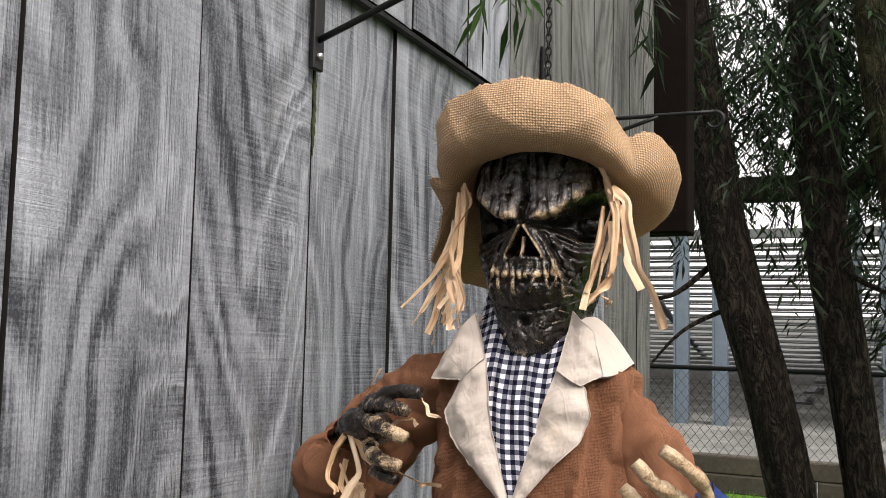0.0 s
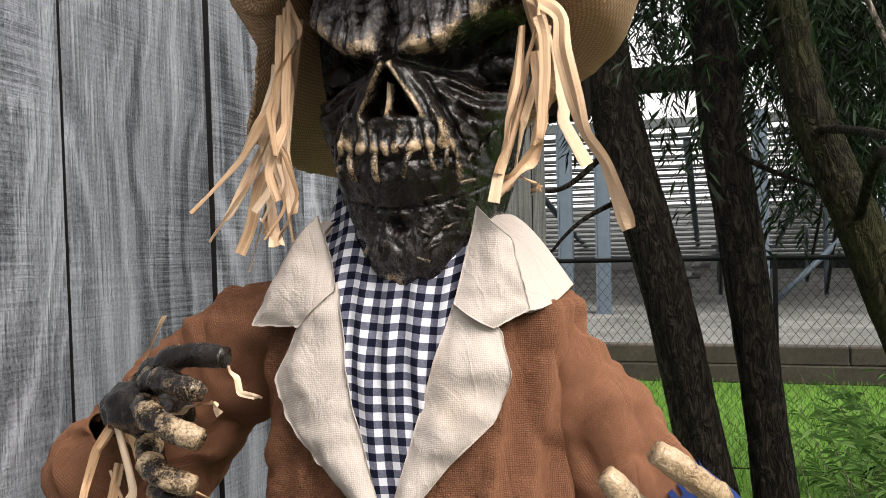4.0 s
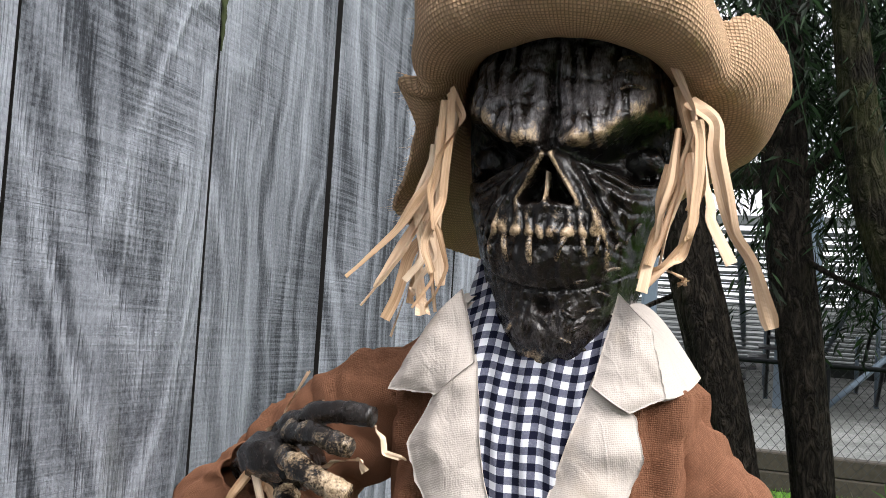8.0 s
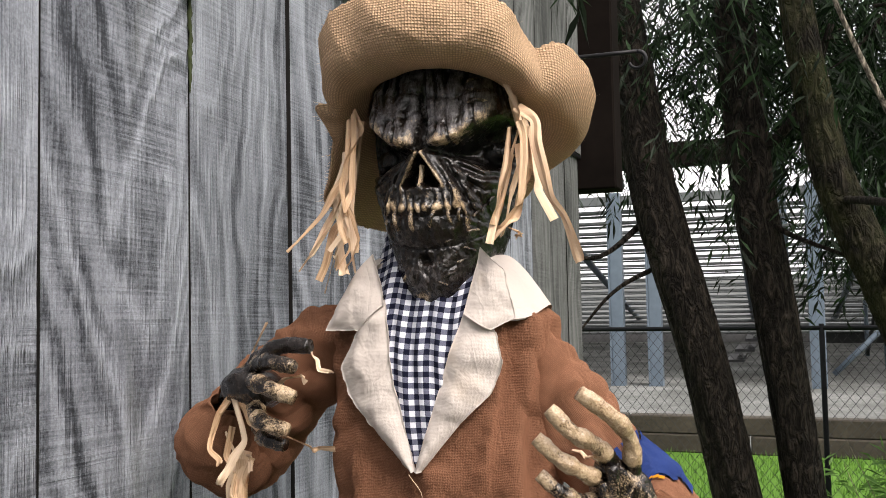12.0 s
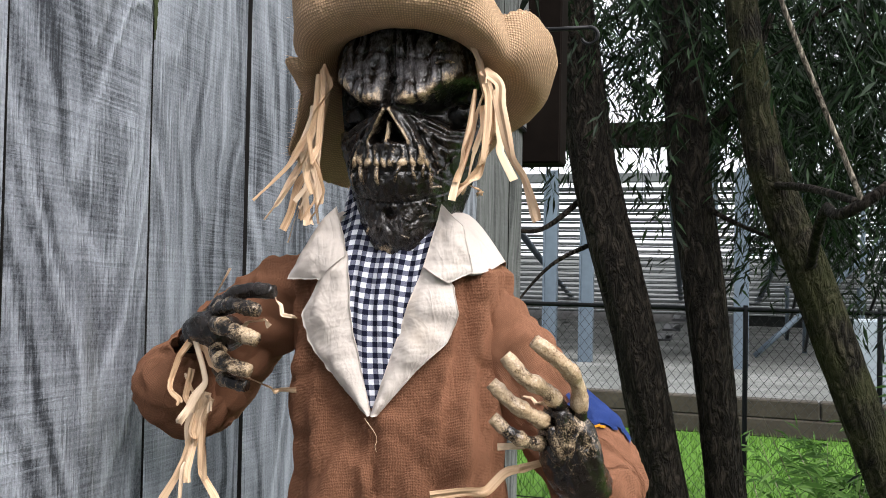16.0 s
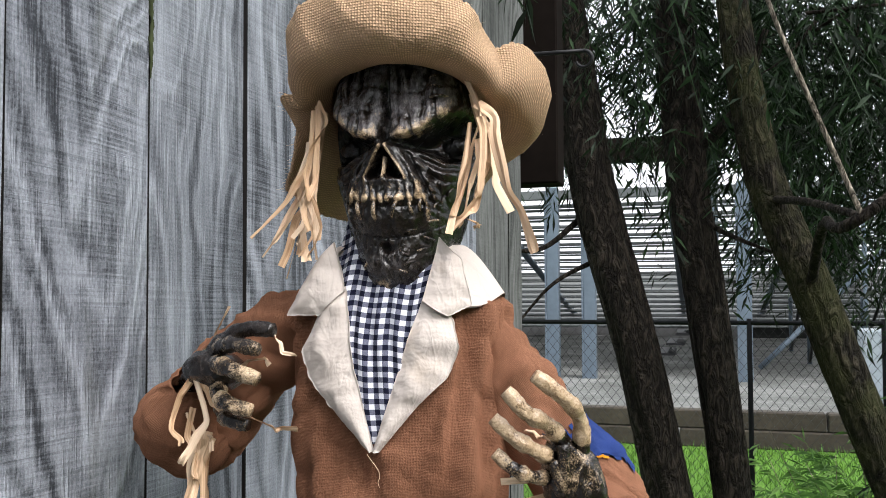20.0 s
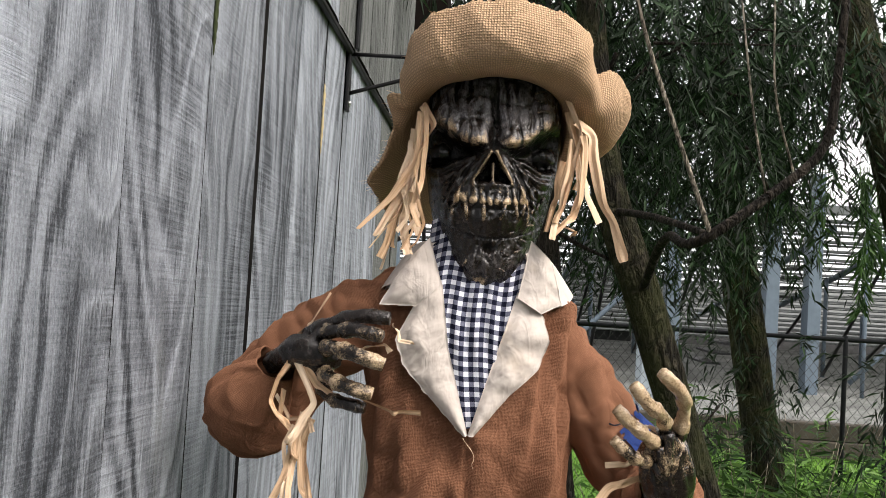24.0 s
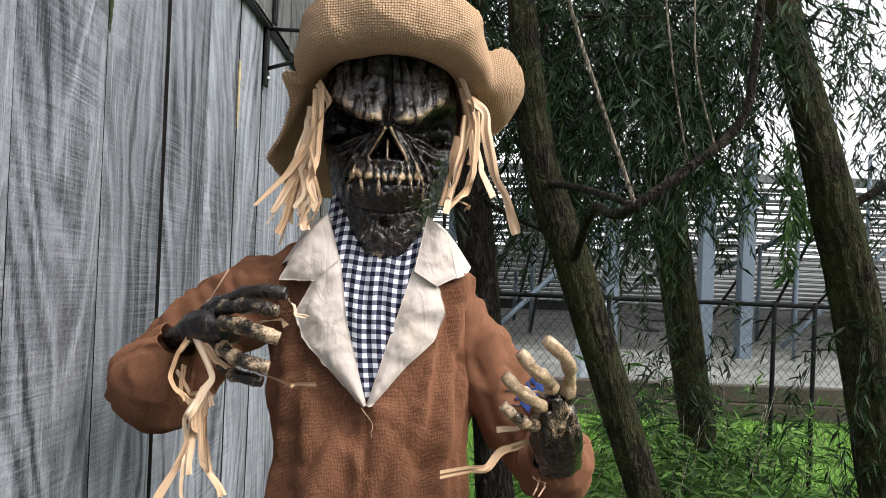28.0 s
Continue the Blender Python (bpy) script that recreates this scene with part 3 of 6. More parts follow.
# ---------------------------------------------------------------- chain-link fence
FY = 5.0
fence = thing("chain_link_fence", "black chain-link fence with a top rail across the lawn", "fence")
for z, r in ((1.280, 0.0135), (0.05, 0.004)):
    v, f, u = tube([(-6, FY, z), (2, FY, z), (10, FY, z)], [r, r], 10, 30)
    part("rail", mesh_of("rail", v, f, RAIL_BLACK), fence)
v, f, u = tube([(0, 0, 0), (0, 0, 0.6), (0, 0, 1.305)], [0.015, 0.015], 12, 4)
post_me = mesh_of("post", v, f, RAIL_BLACK)
for x in (-5.0, -3.2, -1.4, 0.69, 1.424, 2.50, 2.764, 4.6, 6.4, 8.2, 9.9):
    part("post", post_me, fence, "", pose(x, FY, 0))


def link_mesh():
    """Crossing wires, each a thin three-sided bar."""
    v, f = [], []
    h, pitch = 1.24, 0.056
    for sgn in (-1, 1):
        for x in np.arange(-6 - h, 10 + h, pitch):
            n = len(v)
            for s in (0, 1):
                for k in range(3):
                    a = k * 2.094
                    v.append((x + sgn * s * h * 0.80 + 0.0021 * math.cos(a), 0.004 * sgn + 0.0021 * math.sin(a), 0.04 + s * h))
            f += [(n + k, n + (k + 1) % 3, n + 3 + (k + 1) % 3, n + 3 + k) for k in range(3)]
    return mesh_of("wire_mesh", v, f, plain("black_coated_wire", (0.020, 0.021, 0.022), 0.6))


tagged(part("wire_mesh", link_mesh(), fence, "", pose(0, FY, 0)), kind="stuff")
kerb = thing("timber_kerb", "dark damp timber sleeper kerb between lawn and gravel", "kerb", kind="structure")
sleeper_me = box_mesh("sleeper", (0.006, 0, 0), (2.394, 0.16, 0.168), SLEEPER, 0.012)
for k in range(12):
    part("sleeper", sleeper_me, kerb, "", pose(-7 - 1.1 * (k % 2) + 2.4 * (k // 2), 8.06 + 0.02 * (k % 2), 0.171 * (k % 2)))

# an added dark hedge, out of view, that cuts low sky light and reflections
def added_hedge_mesh():
    line = resample([(-9, -7, 0), (0, -7.6, 0), (3.6, -6, 0), (4.6, -2.5, 0), (4.9, 0.6, 0)], 160)
    rows = 26
    t, a, b = frames_along(line)
    v = []
    for i in range(rows):
        w = i / (rows - 1)
        q = line + np.array([0, 0, 3.1]) * math.sin(w * math.pi) ** 0.6 + np.cross(t, [0, 0, 1]) * 1.1 * math.cos(w * math.pi)
        v.append(q)
    v = np.stack(v).reshape(-1, 3)
    v = v + np.stack([fuzz(v, 1.1, 2.0), fuzz(v, 1.3, 5.0), 0.6 * fuzz(v, 0.9, 8.0)], -1) * 0.55 + np.stack([fuzz(v, 4.0, 3.0), fuzz(v, 4.3, 6.0), fuzz(v, 4.1, 9.0)], -1) * 0.16
    v[:160, 2], v[-160:, 2] = -0.05, -0.05
    return mesh_of("hedge", v, grid_faces(rows, 160).tolist(), plain("dark_hedge_leaves", (0.030, 0.050, 0.018), 0.8, 0, 9.0, 0.6, 0.04))


thing("backdrop_light_block", "unseen dark green hedge added to cut low light and reflections", "hedge", kind="structure", me=added_hedge_mesh())

# ---------------------------------------------------------------- grandstand seen from behind
stand = thing("grandstand", "grey metal grandstand seen from behind on steel columns", "grandstand")
ROWS = 20
for i in range(ROWS):
    y, z = 14.2 + 0.62 * i, 2.84 - 0.133 * i
    part("seat_plank", box_mesh("seat_plank", (-9, y, z), (24, y + 0.26, z + 0.050), ALU, 0.008), stand)
    part("footboard", box_mesh("footboard", (-9, y + 0.28, z - 0.036), (24, y + 0.50, z - 0.006), ALU, 0.008), stand)
for x in (-1.92, -1.32, 1.09, 3.32, 4.90, 5.57, 8.6, -4.2):
    c = part("column", box_mesh("column", (x - 0.10, 13.9, 0), (x + 0.10, 14.12, 3.15 if x < 5.2 or x > 6 else 3.6), STEEL, 0.01), stand, "blue-grey steel column")
    part("flange", box_mesh("flange", (x - 0.12, 13.86, 0.0), (x - 0.095, 14.16, 3.0), STEEL), c)
part("top_beam", box_mesh("top_beam", (-7, 13.95, 2.95), (11, 14.1, 3.10), ALU, 0.01), stand)
for x in (-3.0, 0.0, 2.0, 6.0, 7.4):
    v, f, u = tube([(x, 14.4, 2.75), (x, 19, 1.8), (x, 24.6, 0.75)], [0.07, 0.07], 6, 5)
    part("raker", mesh_of("raker", v, f, STEEL), stand)
for x in (-6.2, -4.6, -0.9, 0.5, 2.4, 3.9, 7.1, 9.3, 10.8):
    for sx, y0, y1 in ((0.0, 14.5, 17.5), (0.0, 17.5, 21.0)):
        z0, z1 = 2.7 - 0.2145 * (y0 - 14.2), 2.7 - 0.2145 * (y1 - 14.2)
        v, f, u = tube([(x, y0, z0), (x + 0.5 * sx, (y0 + y1) / 2, z0 / 2), (x, y1, 0.05)], [0.035, 0.035], 6, 3)
        part("brace", mesh_of("brace", v, f, IRON), stand, "dark diagonal steel brace")
        v, f, u = tube([(x, y1, 0.0), (x, y1, z1 * 0.5), (x, y1, z1)], [0.045, 0.045], 6, 3)
        part("strut", mesh_of("strut", v, f, STEEL), stand)
for x, w in ((-0.3, 1.5), (4.0, 1.2)):
    for k in range(11):
        part("stair_tread", box_mesh("stair_tread", (x + 0.16 * k, 14.6, 0.35 + 0.17 * k), (x + 0.16 * k + 0.30, 14.6 + w, 0.39 + 0.17 * k), IRON, 0.004), stand, "dark steel stair tread")
for x in (1.3, 6.3):
    v, f, u = tube([(x, 14.25, 0.2), (x + 0.9, 14.25, 1.1), (x + 1.9, 14.25, 2.1)], [0.045, 0.045], 6, 5)
    part("stair_stringer", mesh_of("stair_stringer", v, f, STEEL), stand)
for x in (6.37, 7.53, 2.8):
    v, f, u = tube([(x, 13.9, 0.0), (x, 13.9, 2.0), (x, 13.9, 3.5)], [0.035, 0.035], 8, 4)
    part("pole", mesh_of("pole", v, f, STEEL), stand)
# dark strip put in for the deep shade under the stand
part("under_stand_shade", box_mesh("under_stand_shade", (-12, 26.7, 0.0), (26, 26.9, 0.62), plain("shade_dark_grey", (0.06, 0.06, 0.06), 0.9)), stand)
# added pale screen, standing in for the bright background between the slats
far_bright_screen = thing("backdrop", "long pale screen added for the brightness between the grandstand slats", "wall", kind="structure",
                 me=box_mesh("backdrop", (-40, 27.0, 0.0), (45, 27.3, 1.9), plain("pale_screen_grey", (0.232, 0.242, 0.236), 0.9, 0, 1.0, 0.10)))
# dark sloped panel added to keep backlight off the slats by the stairs
v = [(x, y, z) for y in (26.2, 26.6) for x, z in ((1.7, 0.0), (4.7, 0.0), (4.7, 3.1), (3.1, 3.1))]
thing("lean_to", "dark sloped panel added behind the grandstand to block backlight", "shed",
      me=mesh_of("lean_to", v, [(0, 1, 2, 3), (7, 6, 5, 4), (0, 4, 5, 1), (1, 5, 6, 2), (2, 6, 7, 3), (3, 7, 4, 0)], plain("dark_backing_sheet", (0.020, 0.022, 0.021), 0.7, 0, 6.0, 0.3), smooth=False))
canopy = thing("canopy_beam", "dark horizontal beam over the grandstand on steel posts", "beam")
part("beam", box_mesh("beam", (-7, 15.6, 3.78), (0.9, 16.0, 4.2), BROWN_BEAM, 0.01), canopy)
for x in (-6.2, -3.2, 0.6):
    part("post", box_mesh("post", (x, 15.7, 0.0), (x + 0.15, 15.85, 3.78), STEEL), canopy)
cab = thing("utility_box", "pale blue-grey metal utility box behind the fence", "utility box",
            me=box_mesh("utility_box", (-0.17, -0.15, 0.0), (0.17, 0.15, 1.05), plain("pale_blue_steel", (0.26, 0.30, 0.33), 0.5), 0.02), at=pose(2.16, 9.4, 0.0))


# ---------------------------------------------------------------- willows
def furrows(seed, deep=0.10):
    def w(a, l):
        r = np.zeros_like(a)
        for k, (fa, fl, amp) in enumerate(((7, 3.0, 0.5), (13, 9.0, 0.6), (23, 14.0, 0.35))):
            ph = seed * 1.7 + k * 2.1
            r += amp * np.sin(fa * a + 1.7 * np.sin(fl * l + ph) + 0.9 * np.sin(2.3 * fl * l - ph) + ph)
        return 1 + deep * r * 0.5 + 0.06 * np.sin(2 * a + 3 * l + seed)
    return w


def leaves(rng, stems, per, size, up=False, broad=1.0):
    """Narrow willow leaves, bent at the middle, along drooping twigs; stems: (start, way, length)."""
    v, f = [], []
    for start, way, length in stems:
        p = np.array(start, float)
        d = np.array(way, float)
        step = length / per
        for i in range(per):
            d = d + np.array([rng.uniform(-0.12, 0.12), rng.uniform(-0.12, 0.12), -0.022 if up else -0.07])
            d /= np.linalg.norm(d)
            p = p + d * step
            side = np.array([rng.uniform(-1, 1), rng.uniform(-1, 1), rng.uniform(-0.5, 0.4)])
            g = d * 0.7 + side * 1.15 + np.array([0, 0, -0.2])
            g /= np.linalg.norm(g)
            ln = size * rng.uniform(0.6, 1.25)
            wd = ln * rng.uniform(0.06, 0.10) * broad
            s = np.cross(g, [rng.uniform(-1, 1), rng.uniform(-1, 1), rng.uniform(-1, 1)])
            s = s / (np.linalg.norm(s) + 1e-9) * wd
            dr = np.array([0, 0, -0.12 * ln])
            n = len(v)
            v += [p, p + g * ln * 0.45 + s, p + g * ln + dr, p + g * ln * 0.45 - s]
            f.append((n, n + 1, n + 2, n + 3))
        # the twig itself
        q = np.array(start, float)
        n = len(v)
        v += [q + (0.0018, 0, 0), q - (0.0018, 0, 0), p - (0.0006, 0, 0), p + (0.0006, 0, 0)]
        f.append((n, n + 1, n + 2, n + 3))
    return v, f


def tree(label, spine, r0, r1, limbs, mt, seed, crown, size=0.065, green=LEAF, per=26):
    rng = np.random.RandomState(seed)
    x0, y0 = spine[0][0], spine[0][1]
    t = thing("willow_tree", label, "tree", pose(x0, y0, 0), group="willows by the shed")
    off = np.array([x0, y0, 0])
    v, f, u = tube(np.array(spine) - off, [r0 * 1.25, r0, r0 * 0.97, r1, r1 * 0.8, r1 * 0.55], 72, 220, furrows(seed))
    part("trunk", mesh_of("trunk", v, f, mt), t)
    for pts, ra, rb_, m2 in limbs:
        v, f, u = tube(np.array(pts) - off, [ra, rb_], 12, 40, furrows(seed + 3, 0.06))
        part("limb", mesh_of("limb", v, f, m2), t)
    stems = []
    for (cx, cy, cz, sx, sy, sz), n in crown:
        for _ in range(n):
            q = rng.uniform(-1, 1, 3)
            st = np.array([cx, cy, cz]) + q * (sx, sy, sz)
            w = np.array([rng.uniform(-1, 1), rng.uniform(-1, 1), rng.uniform(-0.9, 0.5)])
            stems.append((st - off, w / np.linalg.norm(w), rng.uniform(0.25, 0.65)))
        for _ in range(max(3, n // 22)):
            a = np.array([cx, cy, cz]) + rng.uniform(-0.7, 0.7, 3) * (sx, sy, sz) - off
            w = np.array([rng.uniform(-1, 1), rng.uniform(-0.6, 0.6), rng.uniform(-0.7, 0.5)])
            b = a + w * rng.uniform(0.15, 0.35)
            c = b + (w + rng.uniform(-0.6, 0.6, 3)) * rng.uniform(0.10, 0.30)
            v, f, u = tube([a, b, c], [0.0065, 0.004, 0.0018], 6, 12)
            part("twig", mesh_of("twig", v, f, BARK), t)
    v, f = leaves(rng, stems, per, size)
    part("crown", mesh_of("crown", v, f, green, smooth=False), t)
    return t


def spine(y, pts):
    return [(x, y + 0.02 * math.sin(3 * z), z) for x, z in pts]


tree("dark willow trunk leaning past the end of the shed", spine(2.4, [(0.44, 0), (0.313, 0.75), (0.189, 1.37), (0.075, 1.81), (0.005, 2.27), (-0.12, 3.2), (-0.26, 4.3)]), 0.076, 0.062,
     [([(0.05, 2.4, 1.75), (-0.12, 2.3, 1.62), (-0.3, 2.2, 1.68)], 0.012, 0.004, BARK), ([(0.1, 2.4, 1.6), (-0.05, 2.35, 1.52), (-0.2, 2.3, 1.35)], 0.010, 0.003, BARK)],
     BARK, 1, [((0.1, 2.8, 2.85, 0.8, 0.7, 0.5), 300), ((0.2, 2.9, 2.3, 0.45, 0.5, 0.2), 70)])
tree("dark upright willow trunk beside its twin", spine(2.4, [(0.58, 0), (0.504, 0.78), (0.436, 1.39), (0.379, 1.81), (0.349, 2.26), (0.30, 3.2), (0.24, 4.3)]), 0.064, 0.058,
     [([(0.37, 2.4, 1.75), (0.5, 2.3, 1.66), (0.62, 2.2, 1.60)], 0.012, 0.005, BARK), ([(0.36, 2.4, 1.9), (0.52, 2.35, 2.05), (0.62, 2.3, 2.3)], 0.02, 0.01, BARK)],
     BARK, 2, [((0.5, 2.9, 2.85, 0.7, 0.7, 0.5), 220), ((0.55, 3.0, 2.25, 0.40, 0.5, 0.25), 50)])
tree("forked mossy willow with a long low limb", spine(2.2, [(1.30, 0), (1.14, 0.36), (0.979, 0.786), (0.812, 1.244), (0.713, 1.519), (0.606, 1.80), (0.55, 2.1), (0.49, 2.7), (0.42, 3.6)]), 0.058, 0.050,
     [([(0.72, 2.18, 1.50), (0.712, 1.8, 1.655), (0.734, 1.4, 1.643), (0.86, 1.4, 1.74), (0.981, 1.4, 1.858), (1.005, 1.4, 2.02), (1.02, 1.4, 2.45)], 0.0150, 0.0085, BARK),
      ([(0.62, 2.2, 1.76), (0.68, 1.75, 1.705), (0.734, 1.4, 1.643)], 0.012, 0.008, BARK),
      ([(0.734, 1.4, 1.643), (0.669, 1.4, 1.813), (0.557, 1.4, 2.12), (0.49, 1.4, 2.38)], 0.0060, 0.0038, TWIG),
      ([(0.856, 1.4, 1.737), (0.805, 1.35, 1.915), (0.762, 1.35, 2.21)], 0.003, 0.0018, TWIG), ([(0.915, 1.4, 1.80), (0.856, 1.35, 1.94), (0.839, 1.35, 2.21)], 0.003, 0.0018, TWIG)],
     BARK_MOSS, 3, [((0.80, 2.6, 2.55, 0.6, 0.5, 0.35), 220), ((0.90, 2.7, 2.12, 0.40, 0.4, 0.22), 100), ((1.15, 3.3, 2.25, 0.50, 0.4, 0.45), 210), ((1.15, 3.7, 1.85, 0.40, 0.4, 0.20), 34), ((0.95, 3.0, 1.80, 0.30, 0.3, 0.15), 36)])
tree("slim mossy willow in the rough grass", spine(4.2, [(1.92, 0), (1.812, 0.50), (1.667, 1.23), (1.578, 1.70), (1.50, 2.3), (1.40, 3.2), (1.35, 4.4)]), 0.092, 0.074,
     [([(1.47, 4.2, 1.7), (1.7, 4.1, 2.1), (2.0, 4.0, 2.4)], 0.03, 0.012, BARK)], BARK_MOSS, 4, [((1.2, 4.3, 3.0, 0.7, 0.7, 0.6), 320), ((1.30, 4.2, 2.3, 0.55, 0.4, 0.35), 170), ((1.6, 4.0, 0.9, 0.25, 0.25, 0.4), 30)])
tree("stout leaning willow trunk with furrowed bark", spine(2.8, [(2.26, 0), (2.086, 0.756), (1.959, 1.321), (1.81, 1.885), (1.637, 2.492), (1.46, 3.1), (1.18, 4.2)]), 0.092, 0.072,
     [([(1.8, 2.8, 1.7), (2.1, 2.75, 1.9), (2.4, 2.7, 2.1)], 0.02, 0.006, BARK)], BARK_MOSS, 5,
     [((1.3, 3.1, 3.1, 0.6, 0.6, 0.4), 60), ((1.62, 3.2, 2.65, 0.40, 0.5, 0.35), 150), ((2.95, 3.8, 2.30, 0.32, 0.6, 0.45), 300), ((2.45, 3.6, 2.75, 0.35, 0.4, 0.15), 40), ((1.95, 2.7, 1.0, 0.25, 0.2, 0.35), 26)])


# ---------------------------------------------------------------- willow suckers, grass and the near hanging sprays
def shrub(x, y, n, h, seed, label, size=0.105, m=LEAF_BRIGHT):
    rng = np.random.RandomState(seed)
    t = thing("willow_shrub", label, "shrub", pose(x, y, 0), group="willow suckers")
    stems = []
    for _ in range(n):
        w = np.array([rng.uniform(-0.5, 0.5), rng.uniform(-0.5, 0.5), 1.0])
        stems.append((np.array([rng.uniform(-0.22, 0.22), rng.uniform(-0.22, 0.22), 0.0]), w / np.linalg.norm(w), h * rng.uniform(0.5, 1.15)))
    v, f = leaves(rng, stems, 48, size, up=True, broad=1.0)
    part("leaves", mesh_of("leaves", v, f, m, smooth=False), t)
    for st, w, ln in stems[:: max(1, n // 6)]:
        v, f, u = tube([st, st + w * ln * 0.5, st + w * ln * 0.9], [0.004, 0.0015], 6, 6)
        part("stem", mesh_of("stem", v, f, TWIG), t)


for k, (x, y, n, h) in enumerate(((1.30, 3.5, 20, 0.85), (1.70, 3.7, 26, 0.95), (1.55, 4.4, 26, 1.0), (1.95, 3.95, 26, 0.95), (2.15, 4.5, 24, 0.9), (1.15, 4.3, 16, 0.8), (1.85, 4.7, 22, 0.95), (1.40, 3.0, 12, 0.7), (2.45, 4.2, 12, 0.7), (1.0, 3.5, 14, 0.75))):
    shrub(x, y, n, h, 20 + k, "green willow suckers with long narrow leaves in the grass", m=LEAF_MID if k % 3 == 1 else LEAF_BRIGHT)
rng_g = np.random.RandomState(5)
gv, gf = [], []
for _ in range(26000):
    y = 2.6 + 5.4 * rng_g.rand() ** 0.8
    x = -1.5 + 8.0 * rng_g.rand()
    h, a, w = rng_g.uniform(0.03, 0.085), rng_g.uniform(0, 6.283), rng_g.uniform(0.003, 0.006)
    bx, by = 0.4 * h * rng_g.uniform(-1, 1), 0.4 * h * rng_g.uniform(-1, 1)
    n = len(gv)
    gv += [(x - w * math.cos(a), y - w * math.sin(a), 0), (x + w * math.cos(a), y + w * math.sin(a), 0), (x + bx, y + by, h)]
    gf.append((n, n + 1, n + 2))
thing("grass", "short green grass blades over the lawn", "grass", kind="stuff", me=mesh_of("grass", gv, gf, BLADE, smooth=False))
# sprays of leaves that hang in front of the board wall
rng_s = np.random.RandomState(9)
for k, (x, y, z, n, drop, m) in enumerate(((0.085, 0.24, 1.87, 8, 0.11, LEAF_MID), (0.06, 1.2, 2.12, 5, 0.30, LEAF), (1.86, 3.4, 1.86, 11, 0.45, LEAF_MID), (2.04, 3.5, 1.50, 6, 0.30, LEAF_MID), (1.62, 3.3, 2.02, 8, 0.40, LEAF_MID))):
    t = thing("leaf_spray", "hanging willow spray with long narrow green leaves", "leaves", pose(x, y, z), group="hanging leaf sprays")
    top = 0.26 if drop > 0.2 else 0.10
    stems = [(np.array([rng_s.uniform(-0.02, 0.02) * (1 + 5 * (y > 3)), rng_s.uniform(-0.03, 0.03) * (1 + 3 * (y > 3)), top]), np.array([rng_s.uniform(-0.3, 0.3), rng_s.uniform(-0.3, 0.3), -1.0]), drop) for _ in range(n)]
    v, f = leaves(rng_s, stems, (26 if y > 3 else 9) if drop > 0.2 else 5, 0.085 if drop > 0.2 else 0.048)
    part("leaves", mesh_of("leaves", v, f, m, smooth=False), t)
    v, f, u = tube([(0, 0, top), (0.04, 0.3, top + 0.14), (0.15, 1.0, top + 0.34), (0.25, 1.7, top + 0.62)], [0.0015, 0.006], 6, 16)
    part("twig", mesh_of("twig", v, f, BARK), t)

# ---------------------------------------------------------------- the hanging scarecrow (x to its left, -y forward, z up; origin mid head)
FIG = pose(0.2175, -0.020, 1.611, 0, 0, 2)


def sig(q):
    return 1 / (1 + np.exp(-np.clip(q, -40, 40)))


